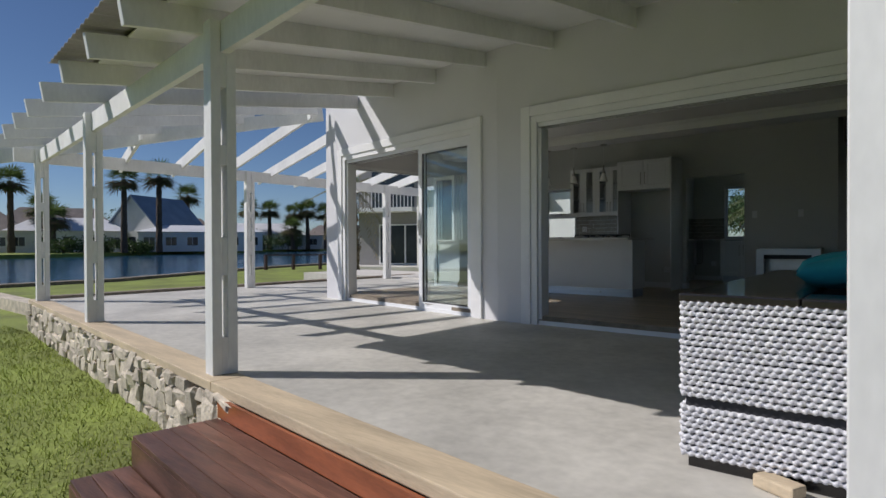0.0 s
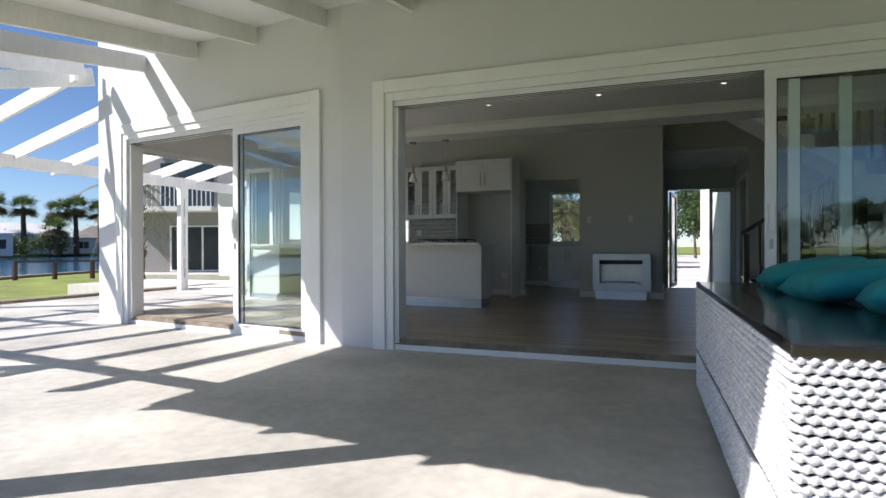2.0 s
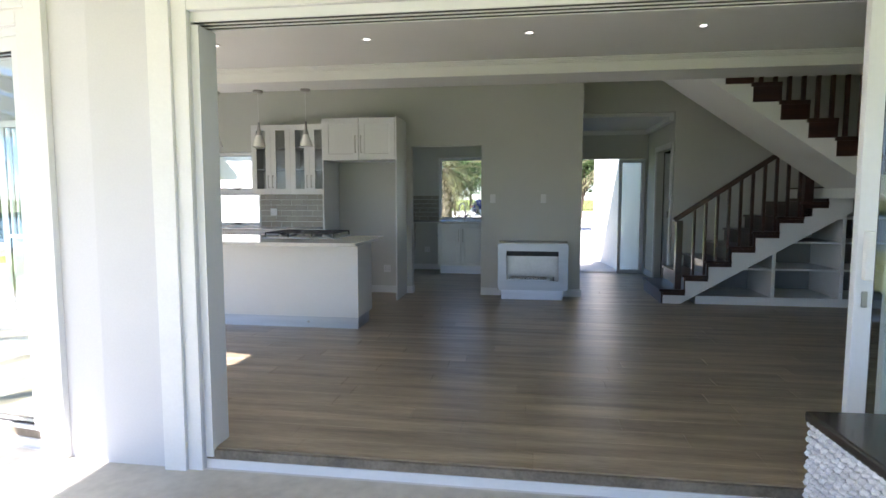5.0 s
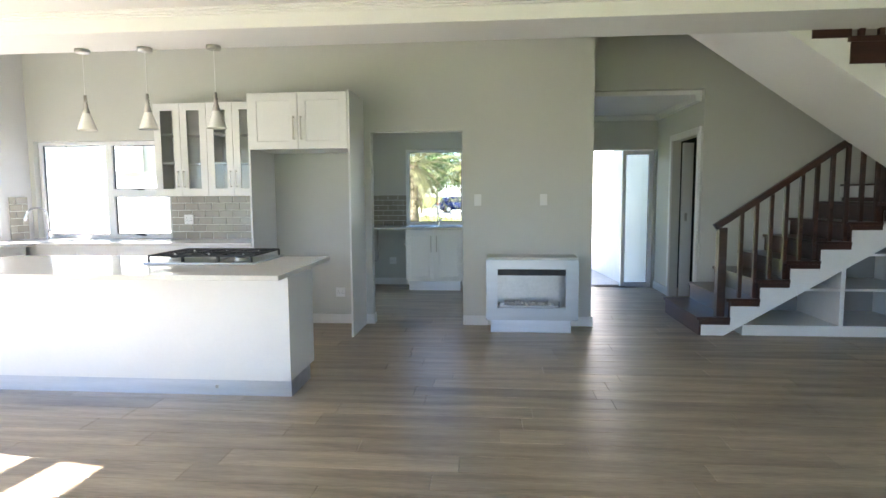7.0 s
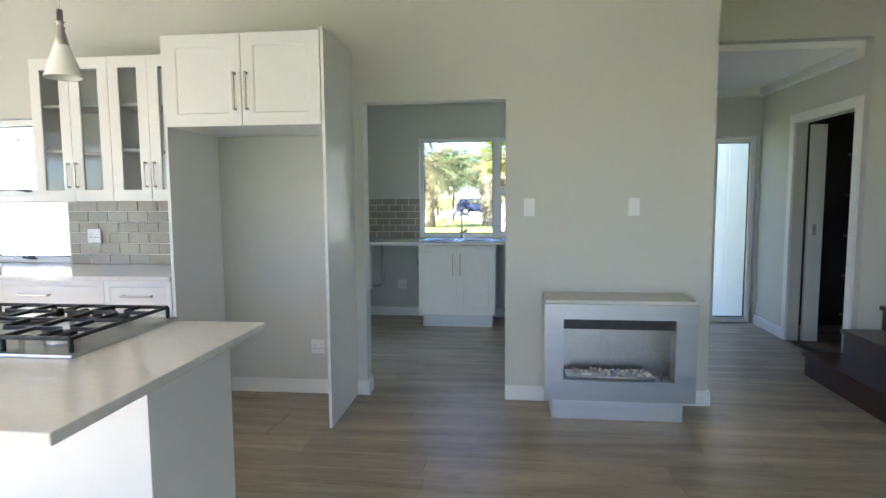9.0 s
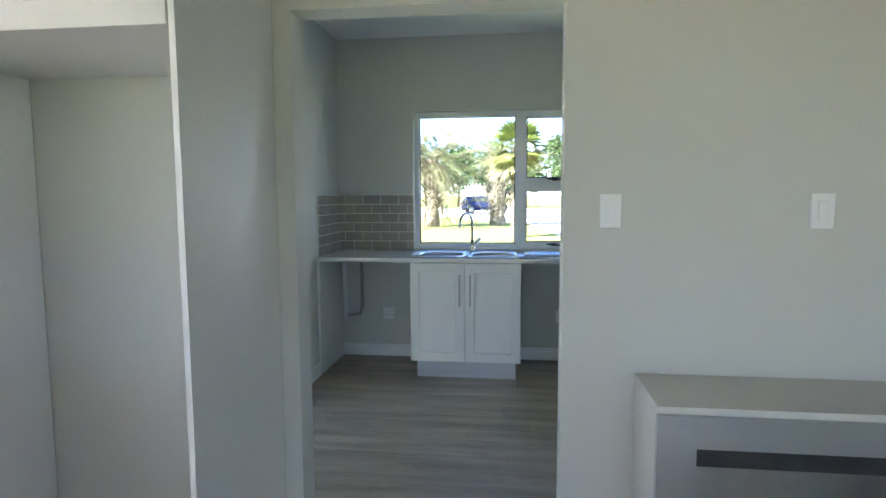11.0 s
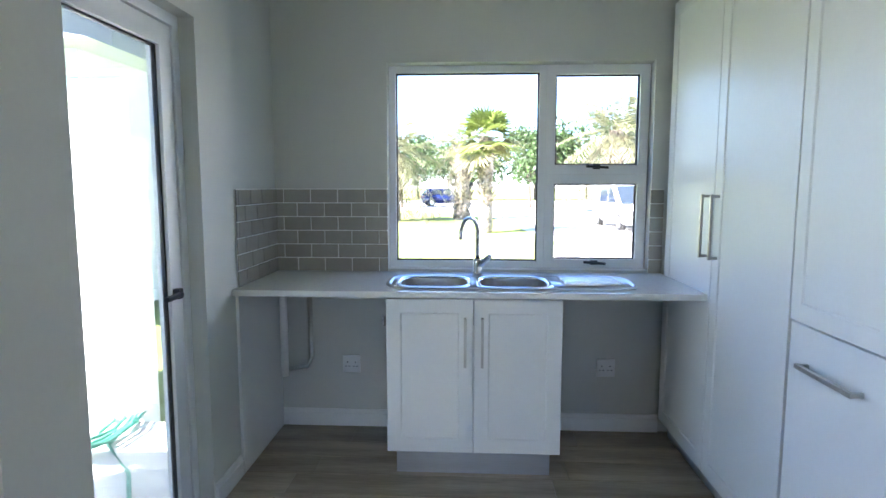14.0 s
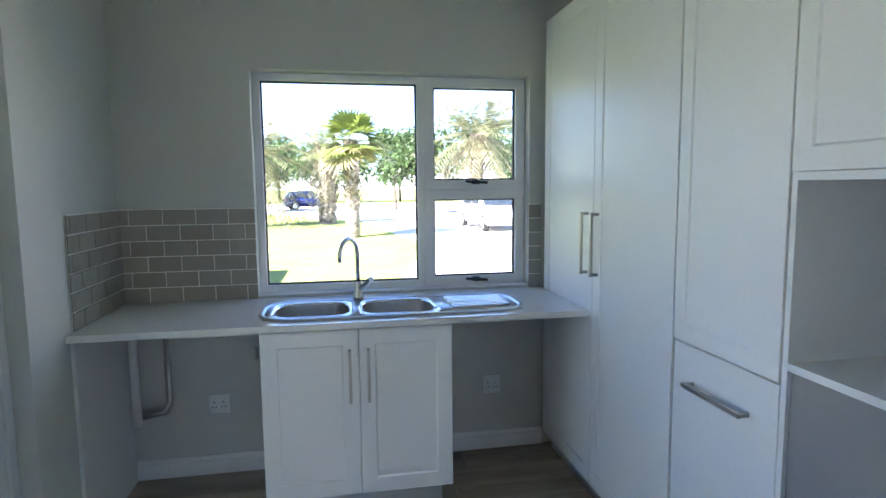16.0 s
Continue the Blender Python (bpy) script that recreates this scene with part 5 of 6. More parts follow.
def palm(x, y, z, h, r, length, fan, label, seed, n=26, dry=7, lean=(0, 0), leaflets=22, boots=True, group="", looks=None):
    rng = random.Random(seed)
    p = thing("palm_tree", (x, y, z), label, "palm tree", group)
    bm = bmesh.new()
    top = Vector((x + lean[0], y + lean[1], z + h))
    prof = []
    segs = 14
    for j in range(segs + 1):
        f = j / segs
        q = Vector((x, y, z)).lerp(top, f)
        prof.append((q, r * (1.25 - 0.35 * f + (0.25 if boots and f > 0.6 else 0) + 0.12 * (j % 2))))
    rings = [[bm.verts.new(q + Vector((math.cos(a) * rr * rng.uniform(0.88, 1.12), math.sin(a) * rr * rng.uniform(0.88, 1.12), 0))) for a in [2 * math.pi * k / 12 for k in range(12)]] for q, rr in prof]
    for A, B in zip(rings, rings[1:]):
        for k in range(12):
            bm.faces.new((A[k], A[(k + 1) % 12], B[(k + 1) % 12], B[k]))
    bm.faces.new(rings[-1])
    if boots:
        for k in range(70):
            f, a = rng.uniform(0.25, 0.98), rng.uniform(0, 6.28)
            q = Vector((x, y, z)).lerp(top, f) + Vector((math.cos(a), math.sin(a), 0)) * r * 1.1
            bar(bm, q, q + Vector((math.cos(a) * r * 0.7, math.sin(a) * r * 0.7, r * 0.9)), r * 0.35, r * 0.15)
    bark, green, straw = looks or (M_TRUNK, M_FROND, M_FRONDD)
    part("trunk", bm, bark, p, "rough palm trunk with old leaf bases")
    for nm, m, cnt, upd, dr in (("crown", green, n, 1.2, 0.5), ("dry_fronds", straw, dry, -0.15, 0.9)):
        if cnt:
            vs, fs = palm_crown(rng, top, cnt, length, fan, dr, leaflets, upd)
            ob = raw(nm, vs, fs, m)
            ob.parent, ob.matrix_parent_inverse = p, p.matrix_basis.inverted()
    return p


def tree(x, y, z, h, w, label, seed, leaves=3000, trunk=0.12, size=0.27):
    rng = random.Random(seed)
    t = thing("tree", (x, y, z), label, "tree")
    bm = bmesh.new()
    fork = Vector((x + rng.uniform(-0.2, 0.2), y, z + h * 0.28))
    cyl(bm, (x, y, z), fork, trunk, trunk * 0.75, 8)
    blobs = []
    for k in range(9):
        a, f = 2.4 * k, rng.uniform(0.35, 1.0)
        e = Vector((x + math.cos(a) * w * 0.36 * f, y + math.sin(a) * w * 0.36 * f, z + h * rng.uniform(0.48, 0.86)))
        m = fork.lerp(e, 0.5) + Vector((0, 0, 0.1 * h * 0.3))
        cyl(bm, fork, m, trunk * 0.5, trunk * 0.35, 7), cyl(bm, m, e, trunk * 0.35, trunk * 0.1, 6)
        blobs.append((e, w * rng.uniform(0.13, 0.24)))
    part("trunk", bm, M_TRUNK, t)
    vs, fs = [], []
    for k in range(leaves):
        c, r = blobs[k % 9]
        d = Vector((rng.gauss(0, 1), rng.gauss(0, 1), rng.gauss(0, 0.8))).normalized() * r * rng.uniform(0.45, 1.08)
        q = c + d
        s = Vector((rng.gauss(0, 1), rng.gauss(0, 1), rng.gauss(0, 1))).normalized()
        u = s.cross(Vector((rng.gauss(0, 1), rng.gauss(0, 1), rng.gauss(0, 1)))).normalized()
        leaf_quads(vs, fs, q, q + s * size * rng.uniform(0.7, 1.4), u, size * 0.3)
    ob = raw("crown", vs, fs, M_LEAF)
    ob.parent, ob.matrix_parent_inverse = t, t.matrix_basis.inverted()
    return t


# garden on the street side
palm(-2.42, 30.3, NORTH, 3.3, 0.2, 1.4, True, "shaggy fan palm with yellow-green crown and straw skirt", 3, 26, 9, looks=(M_PALEBARK, M_FANGREEN, M_FANDRY))
palm(-3.4, 38.5, NORTH, 3.6, 0.34, 2.6, False, "feather palm behind the fan palm", 5, 30, 8, looks=(M_PALEBARK, M_DUSTY, M_DUSTYDRY))
palm(-6.6, 37.0, NORTH, 3.3, 0.30, 3.2, False, "feather palm with arching dusty fronds", 6, 34, 14, looks=(M_PALEBARK, M_DUSTY, M_DUSTYDRY))
palm(4.8, 42.0, NORTH, 4.6, 0.32, 4.2, False, "feather palm with long upright fronds", 8, 34, 10, looks=(M_PALEBARK, M_DUSTY, M_DUSTYDRY))
tree(-8.2, 54, NORTH, 5.2, 6.0, "low leafy garden tree on the lawn edge", 11)
tree(-5.0, 62, NORTH, 6.2, 6.5, "dense green garden tree behind the car", 12)
tree(1.6, 55, NORTH, 6.6, 4.6, "round green tree beside the drive", 13)
tree(7.5, 52, NORTH, 7.5, 7.0, "tall green tree behind the white car", 14)
tree(2.1, 47, NORTH, 5.6, 5.0, "leafy round tree seen from the hall", 15, 3200)
tree(-14, 64, NORTH, 6.0, 8.0, "broad leafy garden tree beyond the drive", 17)
tree(14, 62, NORTH, 6.0, 8.0, "broad leafy garden tree beyond the drive", 18)
for k, x in enumerate((-24, -17, -10, -3, 5, 12, 20, 28)):
    tree(x, 80 + 3 * (k % 3), NORTH, 6.5 + (k % 3), 10.0, "hazy green tree beyond the drive", 40 + k, 2600, 0.16, 0.45)


def car(x, y, turn, paint, label, L=3.9, W=1.7, H=1.5):
    c = thing("car", (x, y, NORTH), label, "car")
    m = pose(x, y, NORTH, 0, 0, turn)
    pts = [(-L / 2, 0.25), (L / 2, 0.25), (L / 2 + 0.02, 0.55), (L / 2 - 0.12, 0.82), (L * 0.24, 0.95), (-L / 2 + 0.1, 0.98), (-L / 2, 0.6)]
    bm = prism(bmesh.new(), pts, -W / 2, W / 2)
    bmesh.ops.bevel(bm, geom=list(bm.edges), offset=0.06, segments=2, affect="EDGES")
    part("body", xform(bm, m), paint, c, "", True)
    cab = [(-L / 2 + 0.15, 0.95), (L * 0.24, 0.93), (L * 0.06, H - 0.04), (-0.1, H), (-L * 0.36, H - 0.06)]
    bm = prism(bmesh.new(), cab, -W / 2 + 0.1, W / 2 - 0.1)
    bmesh.ops.bevel(bm, geom=list(bm.edges), offset=0.05, segments=2, affect="EDGES")
    part("cabin", xform(bm, m), paint, c, "", True)
    for sy in (-1, 1):
        y0 = sy * (W / 2 - 0.098)
        for q in ([(-L * 0.32, 1.0), (-0.35, 1.0), (-0.35, H - 0.12), (-L * 0.29, H - 0.14)], [(-0.27, 1.0), (L * 0.17, 1.0), (L * 0.04, H - 0.14), (-0.27, H - 0.12)]):
            part("side_window", xform(prism(bmesh.new(), q, y0 - 0.012, y0 + 0.012), m), M_PANE, c, "dark side window")
        for sx in (-0.31, 0.32):
            wh = part("wheel", xform(cyl(bmesh.new(), (sx * L, sy * (W / 2 - 0.19), 0.31), (sx * L, sy * (W / 2 + 0.01), 0.31), 0.31, n=24), m), M_TYRE, c, "black tyre")
            part("rim", xform(cyl(bmesh.new(), (sx * L, sy * (W / 2 + 0.0), 0.31), (sx * L, sy * (W / 2 + 0.018), 0.31), 0.2, n=16), m), M_STEEL, wh, "alloy rim")
        part("headlight", xform(bx(L / 2 - 0.12, sy * 0.6 - 0.16, 0.62, L / 2 + 0.01, sy * 0.6 + 0.16, 0.74, 0.03), m), M_CHROME, c, "clear headlight")
        part("tail_light", xform(bx(-L / 2 - 0.01, sy * 0.66 - 0.1, 0.66, -L / 2 + 0.06, sy * 0.66 + 0.1, 0.92, 0.03), m), M_BOARD, c, "red tail light")
    part("windscreen", xform(prism(bmesh.new(), [(L * 0.235, 0.98), (L * 0.245, 0.99), (L * 0.075, H - 0.1), (L * 0.065, H - 0.1)], -W / 2 + 0.2, W / 2 - 0.2), m), M_PANE, c, "dark windscreen")
    part("rear_window", xform(prism(bmesh.new(), [(-L / 2 + 0.17, 1.0), (-L / 2 + 0.15, 1.0), (-L * 0.36 - 0.03, H - 0.14), (-L * 0.36, H - 0.14)], -W / 2 + 0.2, W / 2 - 0.2), m), M_PANE, c, "dark rear window")


car(-5.2, 58.5, 15, M_CARBLUE, "dark blue hatchback parked on the lawn")
car(3.35, 33.2, -88, M_CARWHITE, "white pickup-sized car parked on the drive", 4.9, 1.85, 1.75)

# walls and neighbours on the yard side
bm = slab(bmesh.new(), [(0.32, 13.6), (0.52, 13.6), (0.10, 18.2), (-0.10, 18.2)], NORTH, 2.7)
solid("garden_wall", bm, M_HOUSEW, "white plastered garden wall beside the front door", "wall", "structure")
solid("boundary_wall", bx(-12.2, 13.55, LAWN, -4.9, 13.73, 1.66), M_HOUSEW, "white plastered yard boundary wall", "wall", "structure")


def facade_window(house, m, x, z, w, h, name="window"):
    f = part(name, xform(bx(x - w / 2 - 0.07, -0.05, z - 0.07, x + w / 2 + 0.07, 0.03, z + h + 0.07), m), M_WHITE, house, "white window frame")
    part("pane", xform(bx(x - w / 2, -0.065, z, x - 0.03, -0.045, z + h), m), M_PANE, f, "dark glass pane")
    part("pane", xform(bx(x + 0.03, -0.065, z, x + w / 2, -0.045, z + h), m), M_PANE, f, "dark glass pane")


def house(x, y, z, turn, w, d, wallh, ridge, wall_m, roof_m, label, wins=3, gable=False, eave=0.4):
    """A house whose front faces -y of its own frame; gable: the gable end faces the front."""
    h = thing("house", (x, y, z), label, "house", "houses across the water")
    m = pose(x, y, z, 0, 0, turn)
    part("wall", xform(bx(-w / 2, 0, 0, w / 2, d, wallh), m), wall_m, h)
    if gable:
        bm = prism(bmesh.new(), [(-w / 2, wallh), (w / 2, wallh), (0, ridge)], 0.05, d)
        part("gable", xform(bm, m), wall_m, h)
        for sg in (-1, 1):
            bm = prism(bmesh.new(), [(sg * (w / 2 + eave), wallh - eave * (ridge - wallh) / (w / 2)), (0, ridge), (0, ridge + 0.2), (sg * (w / 2 + eave), wallh - eave * (ridge - wallh) / (w / 2) + 0.2)], -eave, d + eave)
            part("roof", xform(bm, m), roof_m, h)
    else:
        bm = bmesh.new()
        vs = [bm.verts.new(q) for q in ((-w / 2 - eave, -eave, wallh), (w / 2 + eave, -eave, wallh), (w / 2 + eave, d + eave, wallh), (-w / 2 - eave, d + eave, wallh), (-w / 2 + w * 0.2, d / 2, ridge), (w / 2 - w * 0.2, d / 2, ridge))]
        for q in ((0, 1, 5, 4), (1, 2, 5), (2, 3, 4, 5), (3, 0, 4), (3, 2, 1, 0)):
            bm.faces.new([vs[i] for i in q])
        part("roof", xform(bm, m), roof_m, h)
    for k in range(wins):
        xx = -w / 2 + w * (k + 0.5) / wins
        if k == wins // 2:
            part("door", xform(bx(xx - 0.6, -0.06, 0, xx + 0.6, 0.02, 2.2), m), M_PANE, h, "dark glazed door")
        else:
            facade_window(h, m, xx, 0.9, min(1.6, w / wins * 0.5), 1.2)
    return h


B = LAWN + 0.45
house(-89.4, 35.0, B, 28, 9.5, 11.0, 3.0, 8.2, M_HOUSEW, M_ROOFB, "white gabled house with a steep blue-grey roof", 3, True)
house(-82, 42.0, B, 66, 17.0, 5.0, 2.9, 3.9, M_HOUSEW, M_ROOFW, "low white waterside house with a pale roof", 6)
house(-92, 27.5, B, 70, 14.0, 8.0, 3.0, 5.0, M_HOUSEW, M_ROOFW, "white house with a pale hipped roof", 5)
house(-106, 30.0, B, 70, 17.0, 9.0, 3.6, 7.2, M_HOUSEW, M_ROOFT, "house with a brown tiled roof", 4)
house(-100, 15.0, B, 72, 18.0, 9.0, 3.0, 6.4, M_HOUSEW, M_ROOFT, "house with a brown tiled roof", 5)
house(-98, 62.0, B, 55, 16.0, 8.0, 2.8, 5.2, M_HOUSEW, M_ROOFW, "white house with a pale hipped roof", 5)
house(-92, 76.0, B, 50, 14.0, 8.0, 2.8, 5.0, M_HOUSEW, M_ROOFT, "house with a brown tiled roof", 4)
house(-104, 48.0, B, 62, 14.0, 9.0, 3.0, 6.0, M_HOUSEW, M_ROOFT, "house with a brown tiled roof", 4)
house(-11.0, 16.2, -0.1, 0, 8.0, 4.0, 2.9, 3.6, M_HOUSEW, M_ROOFW, "white neighbouring house close behind the yard wall", 0)
ac = thing("air_conditioner", (-9.6, 16.0, 1.9), "white outdoor air conditioner unit on the wall", "air conditioner")
part("case", bx(-9.95, 15.85, 1.85, -9.2, 16.15, 2.4, 0.02), M_PLASTIC, ac)
part("fan_grille", cyl(bmesh.new(), (-9.68, 15.845, 2.12), (-9.68, 15.835, 2.12), 0.2, n=20), M_HOUSEG, ac, "grey round fan grille")
sh = thing("louvre_shutter", (-10.5, 16.18, 1.5), "white slatted shutter on the neighbouring wall", "shutter")
part("frame", hoop(-10.95, 1.45, -10.2, 2.5, 0.07, 16.14, 16.19), M_WHITE, sh)
for k in range(6):
    part("slat", bar(bmesh.new(), (-10.88, 16.165, 1.56 + 0.15 * k), (-10.27, 16.165, 1.56 + 0.15 * k), 0.02, 0.12), M_WHITE, sh)
rng = random.Random(21)
for k, (x, y, h) in enumerate(((-92, 21, 9.5), (-80.5, 30.5, 9.6), (-80.5, 35.0, 10.4), (-101, 49, 9.8), (-96, 25.5, 6.5), (-93, 17.5, 9.8), (-86, 24.0, 4.5), (-97, 63, 7.6), (-93, 66, 7.0), (-91, 67.5, 7.6), (-99, 60, 7.8), (-90, 71, 7.0), (-95, 80, 7.5), (-88, 62, 4.0))):
    palm(x, y, B, h, 0.33 if h > 5 else 0.3, 2.7, True, "tall fan palm across the canal", 60 + k, 30, 14, (rng.uniform(-0.4, 0.4), 0), 12, False, "palms across the water")
for k, (x, y, h, w) in enumerate(((-84, 29, 1.8, 6), (-82.5, 33, 1.4, 5), (-86, 47, 1.5, 7), (-92, 58, 3.0, 8), (-91, 63, 3.2, 7), (-100, 75, 4.5, 12), (-82, 24, 1.8, 6), (-110, 40, 7, 14))):
    tree(x, y, B - 0.3, h, w, "dark shrub on the far bank", 80 + k, 1100, 0.1, 0.32)

for k in range(15):
    tree(-34 + 9.5 * k + 2.0 * math.sin(3.1 * k), -74 - 3 * (k % 3), B, 5.5 + 1.8 * math.sin(2.3 * k), 11.0, "dark green tree on the opposite bank", 120 + k, 1100, 0.16, 0.7)

# grey neighbour beyond the lawn
nb = thing("neighbour_house", (-19, 22, LAWN), "grey two-storey house with a white balcony", "house")
mN, LN = along((-23.2, 20.5), (-12.0, 24.8))
part("wall", xform(bx(0, 0.0, LAWN, LN, 7, 6.2), mN), M_HOUSEG, nb)
part("roof", xform(prism(bmesh.new(), [(-0.5, 6.2), (LN + 0.5, 6.2), (LN / 2, 8.0)], -0.5, 7.5), mN), M_ROOFT, nb)
bal = part("balcony", xform(bx(-1.2, -1.3, 2.45, 3.6, -0.01, 2.65), mN), M_WHITE, nb, "white balcony")
part("top_rail", xform(bx(-1.2, -1.3, 3.55, 3.6, -1.24, 3.62), mN), M_WHITE, bal)
for k in range(25):
    part("baluster", xform(bx(-1.18 + 0.197 * k, -1.285, 2.65, -1.15 + 0.197 * k, -1.255, 3.55), mN), M_WHITE, bal)
part("sliding_door", xform(bx(0.8, -0.05, 2.66, 3.2, 0.02, 4.7), mN), M_PANE, nb, "dark upper sliding door")
fr = part("sliding_door", xform(bx(1.2, -0.04, -0.25, 4.2, 0.02, 1.85), mN), M_WHITE, nb, "white framed sliding door")
for k in range(2):
    part("pane", xform(bx(1.3 + 1.45 * k, -0.06, -0.17, 2.65 + 1.45 * k, -0.035, 1.78), mN), M_PANE, fr, "dark glass pane")
part("terrace", xform(bx(-0.5, -2.2, LAWN, LN, -0.01, -0.28), mN), M_PAVE, nb, "pale terrace")
palm(-18.6, 16.2, LAWN, 3.9, 0.19, 2.0, False, "bare-limbed palm on the lawn beside the canal", 33, 12, 8, (-0.35, 0.1), looks=(M_PALEBARK, M_DUSTY, M_DUSTYDRY))
jt = thing("jetty", (-29, 20, LAWN), "small dark timber jetty railing at the water", "jetty")
for k in range(4):
    part("post", bx(-28.6 + 0.9 * k, 18.2 + 1.2 * k, LAWN, -28.45 + 0.9 * k, 18.35 + 1.2 * k, 0.25), M_STAIR, jt)
part("rail", bar(bmesh.new(), (-28.5, 18.3, 0.22), (-25.8, 21.9, 0.22), 0.1, 0.08), M_STAIR, jt)

# coiled hose in the yard
bm = bmesh.new()
pts = [(-5.35 + (0.30 + 0.012 * k * 0.3 + 0.03 * math.sin(k * 0.9)) * math.cos(0.42 * k), 13.35 + (0.33 + 0.004 * k) * math.sin(0.42 * k), -0.045 + 0.0007 * k + 0.01 * math.sin(k * 1.7) ** 2) for k in range(62)]
pts += [(-4.9, 13.2, -0.045), (-4.6, 12.9, -0.045), (-4.35, 12.5, -0.045)]
solid("garden_hose", tube(bm, pts, 0.011, 8), M_HOSE, "green garden hose lying coiled on paving", "hose", smooth=True)

# ---- grass near the patio ----
rng = np.random.default_rng(3)
n = 60000
gx, gy = rng.uniform(-12.5, -2.6, n), rng.uniform(-3.0, 2.8, n)
limit = 2.92 - (gx + 11.7) * 0.122 - 0.05
keep = (gy < limit) & ~((gx > -3.75) & (gy > 0.95))
gx, gy = gx[keep], gy[keep]
n = len(gx)
ang, hh, ww = rng.uniform(0, 6.283, n), rng.uniform(0.02, 0.055, n), rng.uniform(0.003, 0.006, n)
lx, ly = rng.normal(0, 0.018, n), rng.normal(0, 0.018, n)
V = np.zeros((n, 3, 3))
V[:, 0] = np.stack([gx - np.cos(ang) * ww, gy - np.sin(ang) * ww, np.full(n, LAWN - 0.003)], 1)
V[:, 1] = np.stack([gx + np.cos(ang) * ww, gy + np.sin(ang) * ww, np.full(n, LAWN - 0.003)], 1)
V[:, 2] = np.stack([gx + lx, gy + ly, LAWN + hh], 1)
tagged(raw("grass", V.reshape(-1, 3).tolist(), np.arange(3 * n).reshape(-1, 3).tolist(), M_GRASS), "short green lawn grass by the patio", "grass", kind="stuff")

# ---- stones of the patio wall ----
sw = solid("stone_wall", xform(bx(0.0, 0.02, LAWN - 0.1, S0 + 0.3, 0.2, PATIO - 0.056), mE), M_MORTAR, "rough sandstone retaining wall under the patio edge", "wall", "structure")
rng = random.Random(9)
stones = []
for v in range(14):
    bm = bmesh.new()
    bmesh.ops.create_cube(bm, size=1)
    bmesh.ops.bevel(bm, geom=list(bm.edges), offset=0.16, segments=1, affect="EDGES")
    for q in bm.verts:
        q.co += Vector([rng.uniform(-0.10, 0.10) for _ in range(3)])
    stones.append(mesh_of("stone", bm, M_STONE))
s = 0.02
while s < S0 + 0.12:
    wcol = rng.uniform(0.15, 0.32)
    z = LAWN - 0.02
    while z < PATIO - 0.09:
        hs = min(rng.uniform(0.09, 0.2), PATIO - 0.05 - z)
        k = 2 if wcol > 0.24 and rng.random() < 0.5 else 1
        for j in range(k):
            o = new("stone", rng.choice(stones))
            w = wcol / k
            o.matrix_basis = mE @ pose(s + w * (j + 0.5) + rng.uniform(-0.015, 0.015), 0.035 + rng.uniform(-0.02, 0.02), z + hs / 2, rng.uniform(-8, 8), rng.choice((0, 180)) + rng.uniform(-10, 10), rng.choice((0, 180)) + rng.uniform(-6, 6)) @ Matrix.Diagonal((w * 1.06, 0.14, hs * 1.08, 1))
            o.parent = sw
        z += hs
    s += wcol

# ---- wall tiles ----
TL, TH, GAP = 0.152, 0.0762, 0.0055


def tile_mesh(w, h):
    bm = bmesh.new()
    box(bm, 0, -0.006, 0, w, 0.0, h)
    top = [e for e in bm.edges if all(v.co.y < -0.003 for v in e.verts)]
    bmesh.ops.bevel(bm, geom=top, offset=0.0018, segments=1, affect="EDGES")
    return mesh_of("tile", bm, M_TILE)


def tiling(name, m, w, h, shift=0.0):
    base = solid(name, xform(bx(0, -0.004, 0, w, -0.0005, h), m), M_GROUT, "taupe glazed brick tiles in pale grout", "wall tiles", "structure")
    cache, r, z = {}, 0, 0.0
    while z + 0.02 < h:
        hh = min(TH - GAP, h - z)
        x = -(TL / 2 if r % 2 else 0) - shift
        while x < w - 0.012:
            a, b = max(x, 0), min(x + TL - GAP, w)
            if b - a > 0.012:
                key = (round(b - a, 3), round(hh, 3))
                if key not in cache:
                    cache[key] = tile_mesh(*key)
                o = new("tile", cache[key])
                o.matrix_basis = m @ pose(a, -0.0035, z)
                o.parent = base
            x += TL
        z += TH
        r += 1


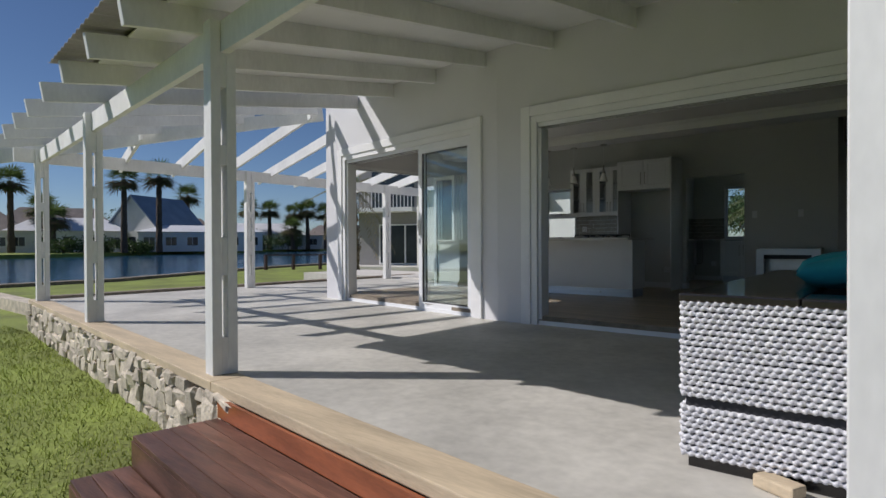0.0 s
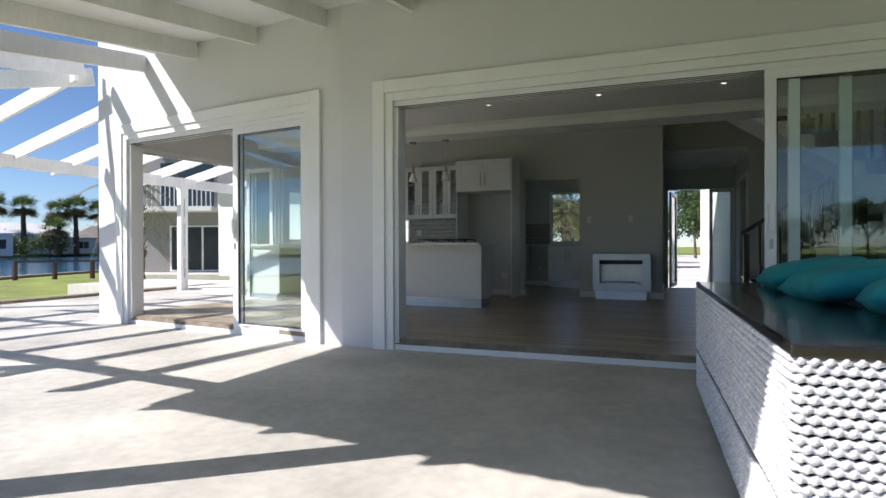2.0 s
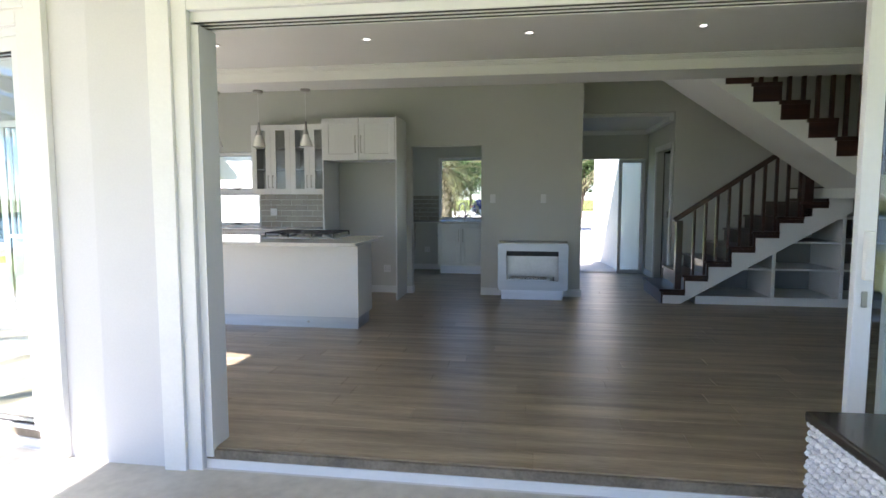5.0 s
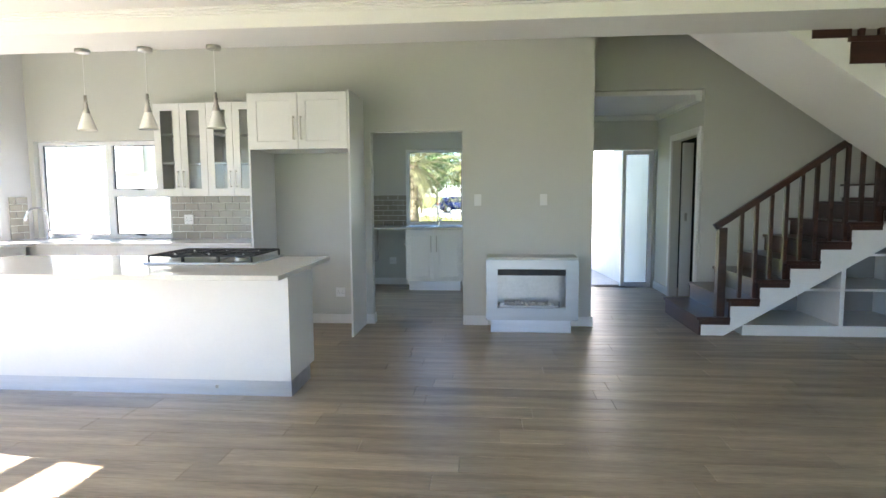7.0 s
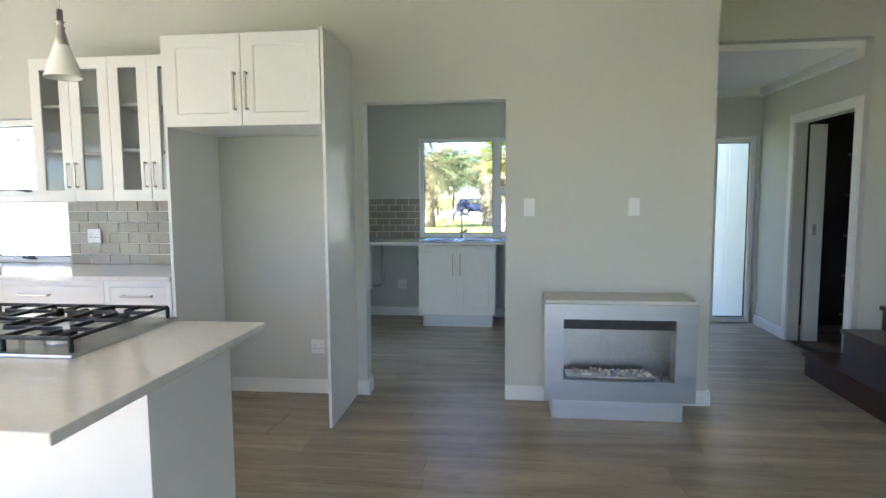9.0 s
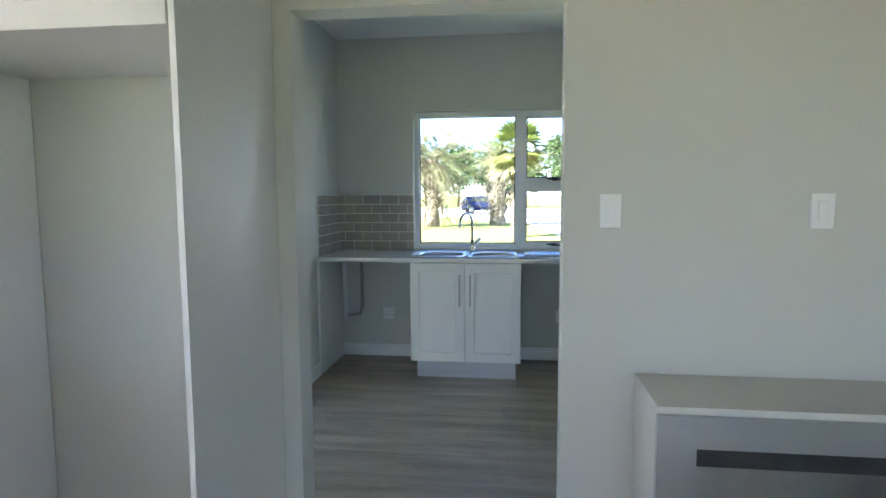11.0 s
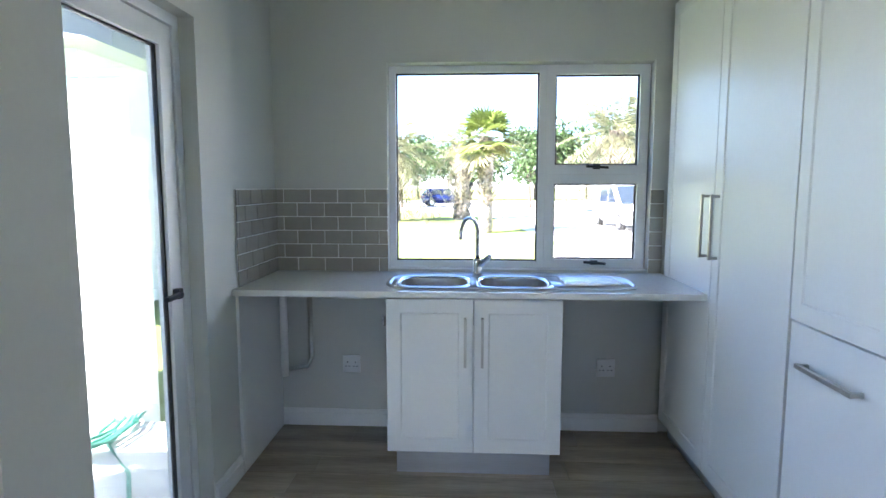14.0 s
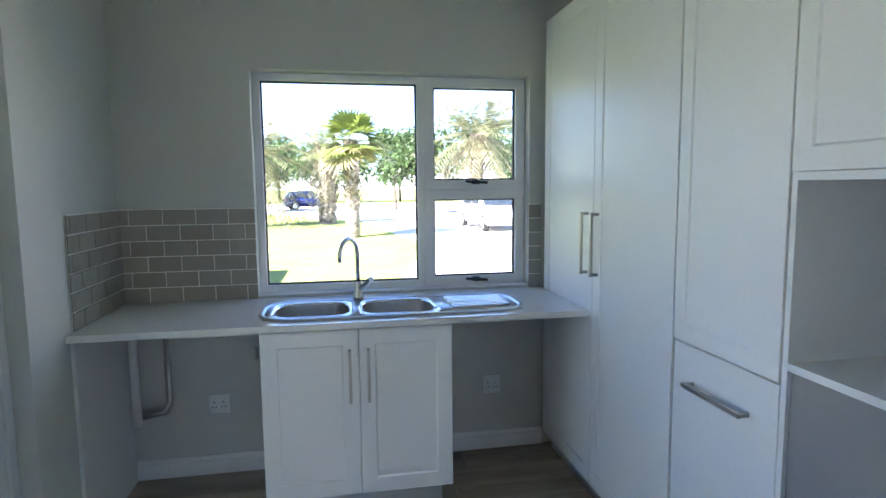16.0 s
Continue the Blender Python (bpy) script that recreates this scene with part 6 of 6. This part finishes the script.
tiling("tiles_kitchen", pose(-5.50, 10.737, 0.903), 1.125, 0.452)
tiling("tiles_scullery", pose(-3.995, 13.427, 0.902), 0.625, 0.458, 0.03)
tiling("tiles_scullery_side", pose(-3.997, 12.865, 0.902, 0, 0, 90) @ pose(0, 0, 0), 0.555, 0.458, 0.05)
tiling("tiles_scullery_end", pose(-1.945, 13.427, 0.902), 0.07, 0.458, 0.0)
tiling("tiles_kitchen_corner", mK @ pose(4.06, 0.012, 0.903), 0.21, 0.452)

# ---- floor planks ----
floor_ob = bpy.data.objects["floor"]
PL, PW = 1.22, 0.178
pm = bmesh.new()
box(pm, 0, 0, -0.0075, PL - 0.002, PW - 0.002, 0.0)
bmesh.ops.bevel(pm, geom=[e for e in pm.edges if all(v.co.z > -0.003 for v in e.verts)], offset=0.0015, segments=1, affect="EDGES")
plank_mesh = mesh_of("plank", pm, M_PLANK)
rng = random.Random(31)
V, Fc, count = [], [], 0
y = 5.74
while y < 13.45:
    ym = y + PW / 2
    if ym < 10.74:
        x0 = -7.70 + 0.148 * (ym - 6.45)
        if ym < 6.45:
            x0 = max(x0, -3.95 - (ym - 5.80) / 0.15)
        x1 = 4.68
    else:
        x0, x1 = -3.99, 1.6
    x = x0 - rng.uniform(0, PL)
    while x < x1:
        a, b = max(x, x0), min(x + PL, x1)
        if b - a > 0.03:
            near = -5.2 < (a + b) / 2 < 0.6 and 6.2 < ym < 13.4
            if near and count < 300:
                o = new("plank", plank_mesh)
                o.matrix_basis = Matrix.Translation((a, y, 0)) @ Matrix.Diagonal(((b - a) / PL, 1, 1, 1))
                o.parent = floor_ob
                count += 1
            else:
                i = len(V)
                V += [(a, y, 0), (b - 0.002, y, 0), (b - 0.002, y + PW - 0.002, 0), (a, y + PW - 0.002, 0)]
                V += [(q[0], q[1], -0.0075) for q in V[-4:]]
                Fc += [(i, i + 1, i + 2, i + 3), (i, i + 4, i + 5, i + 1), (i + 1, i + 5, i + 6, i + 2), (i + 2, i + 6, i + 7, i + 3), (i + 3, i + 7, i + 4, i)]
        x += PL
    y += PW
rest = raw("planks", V, Fc, M_PLANK)
rest.parent = floor_ob
tagged(rest, "grey-brown oak plank flooring", kind="stuff")
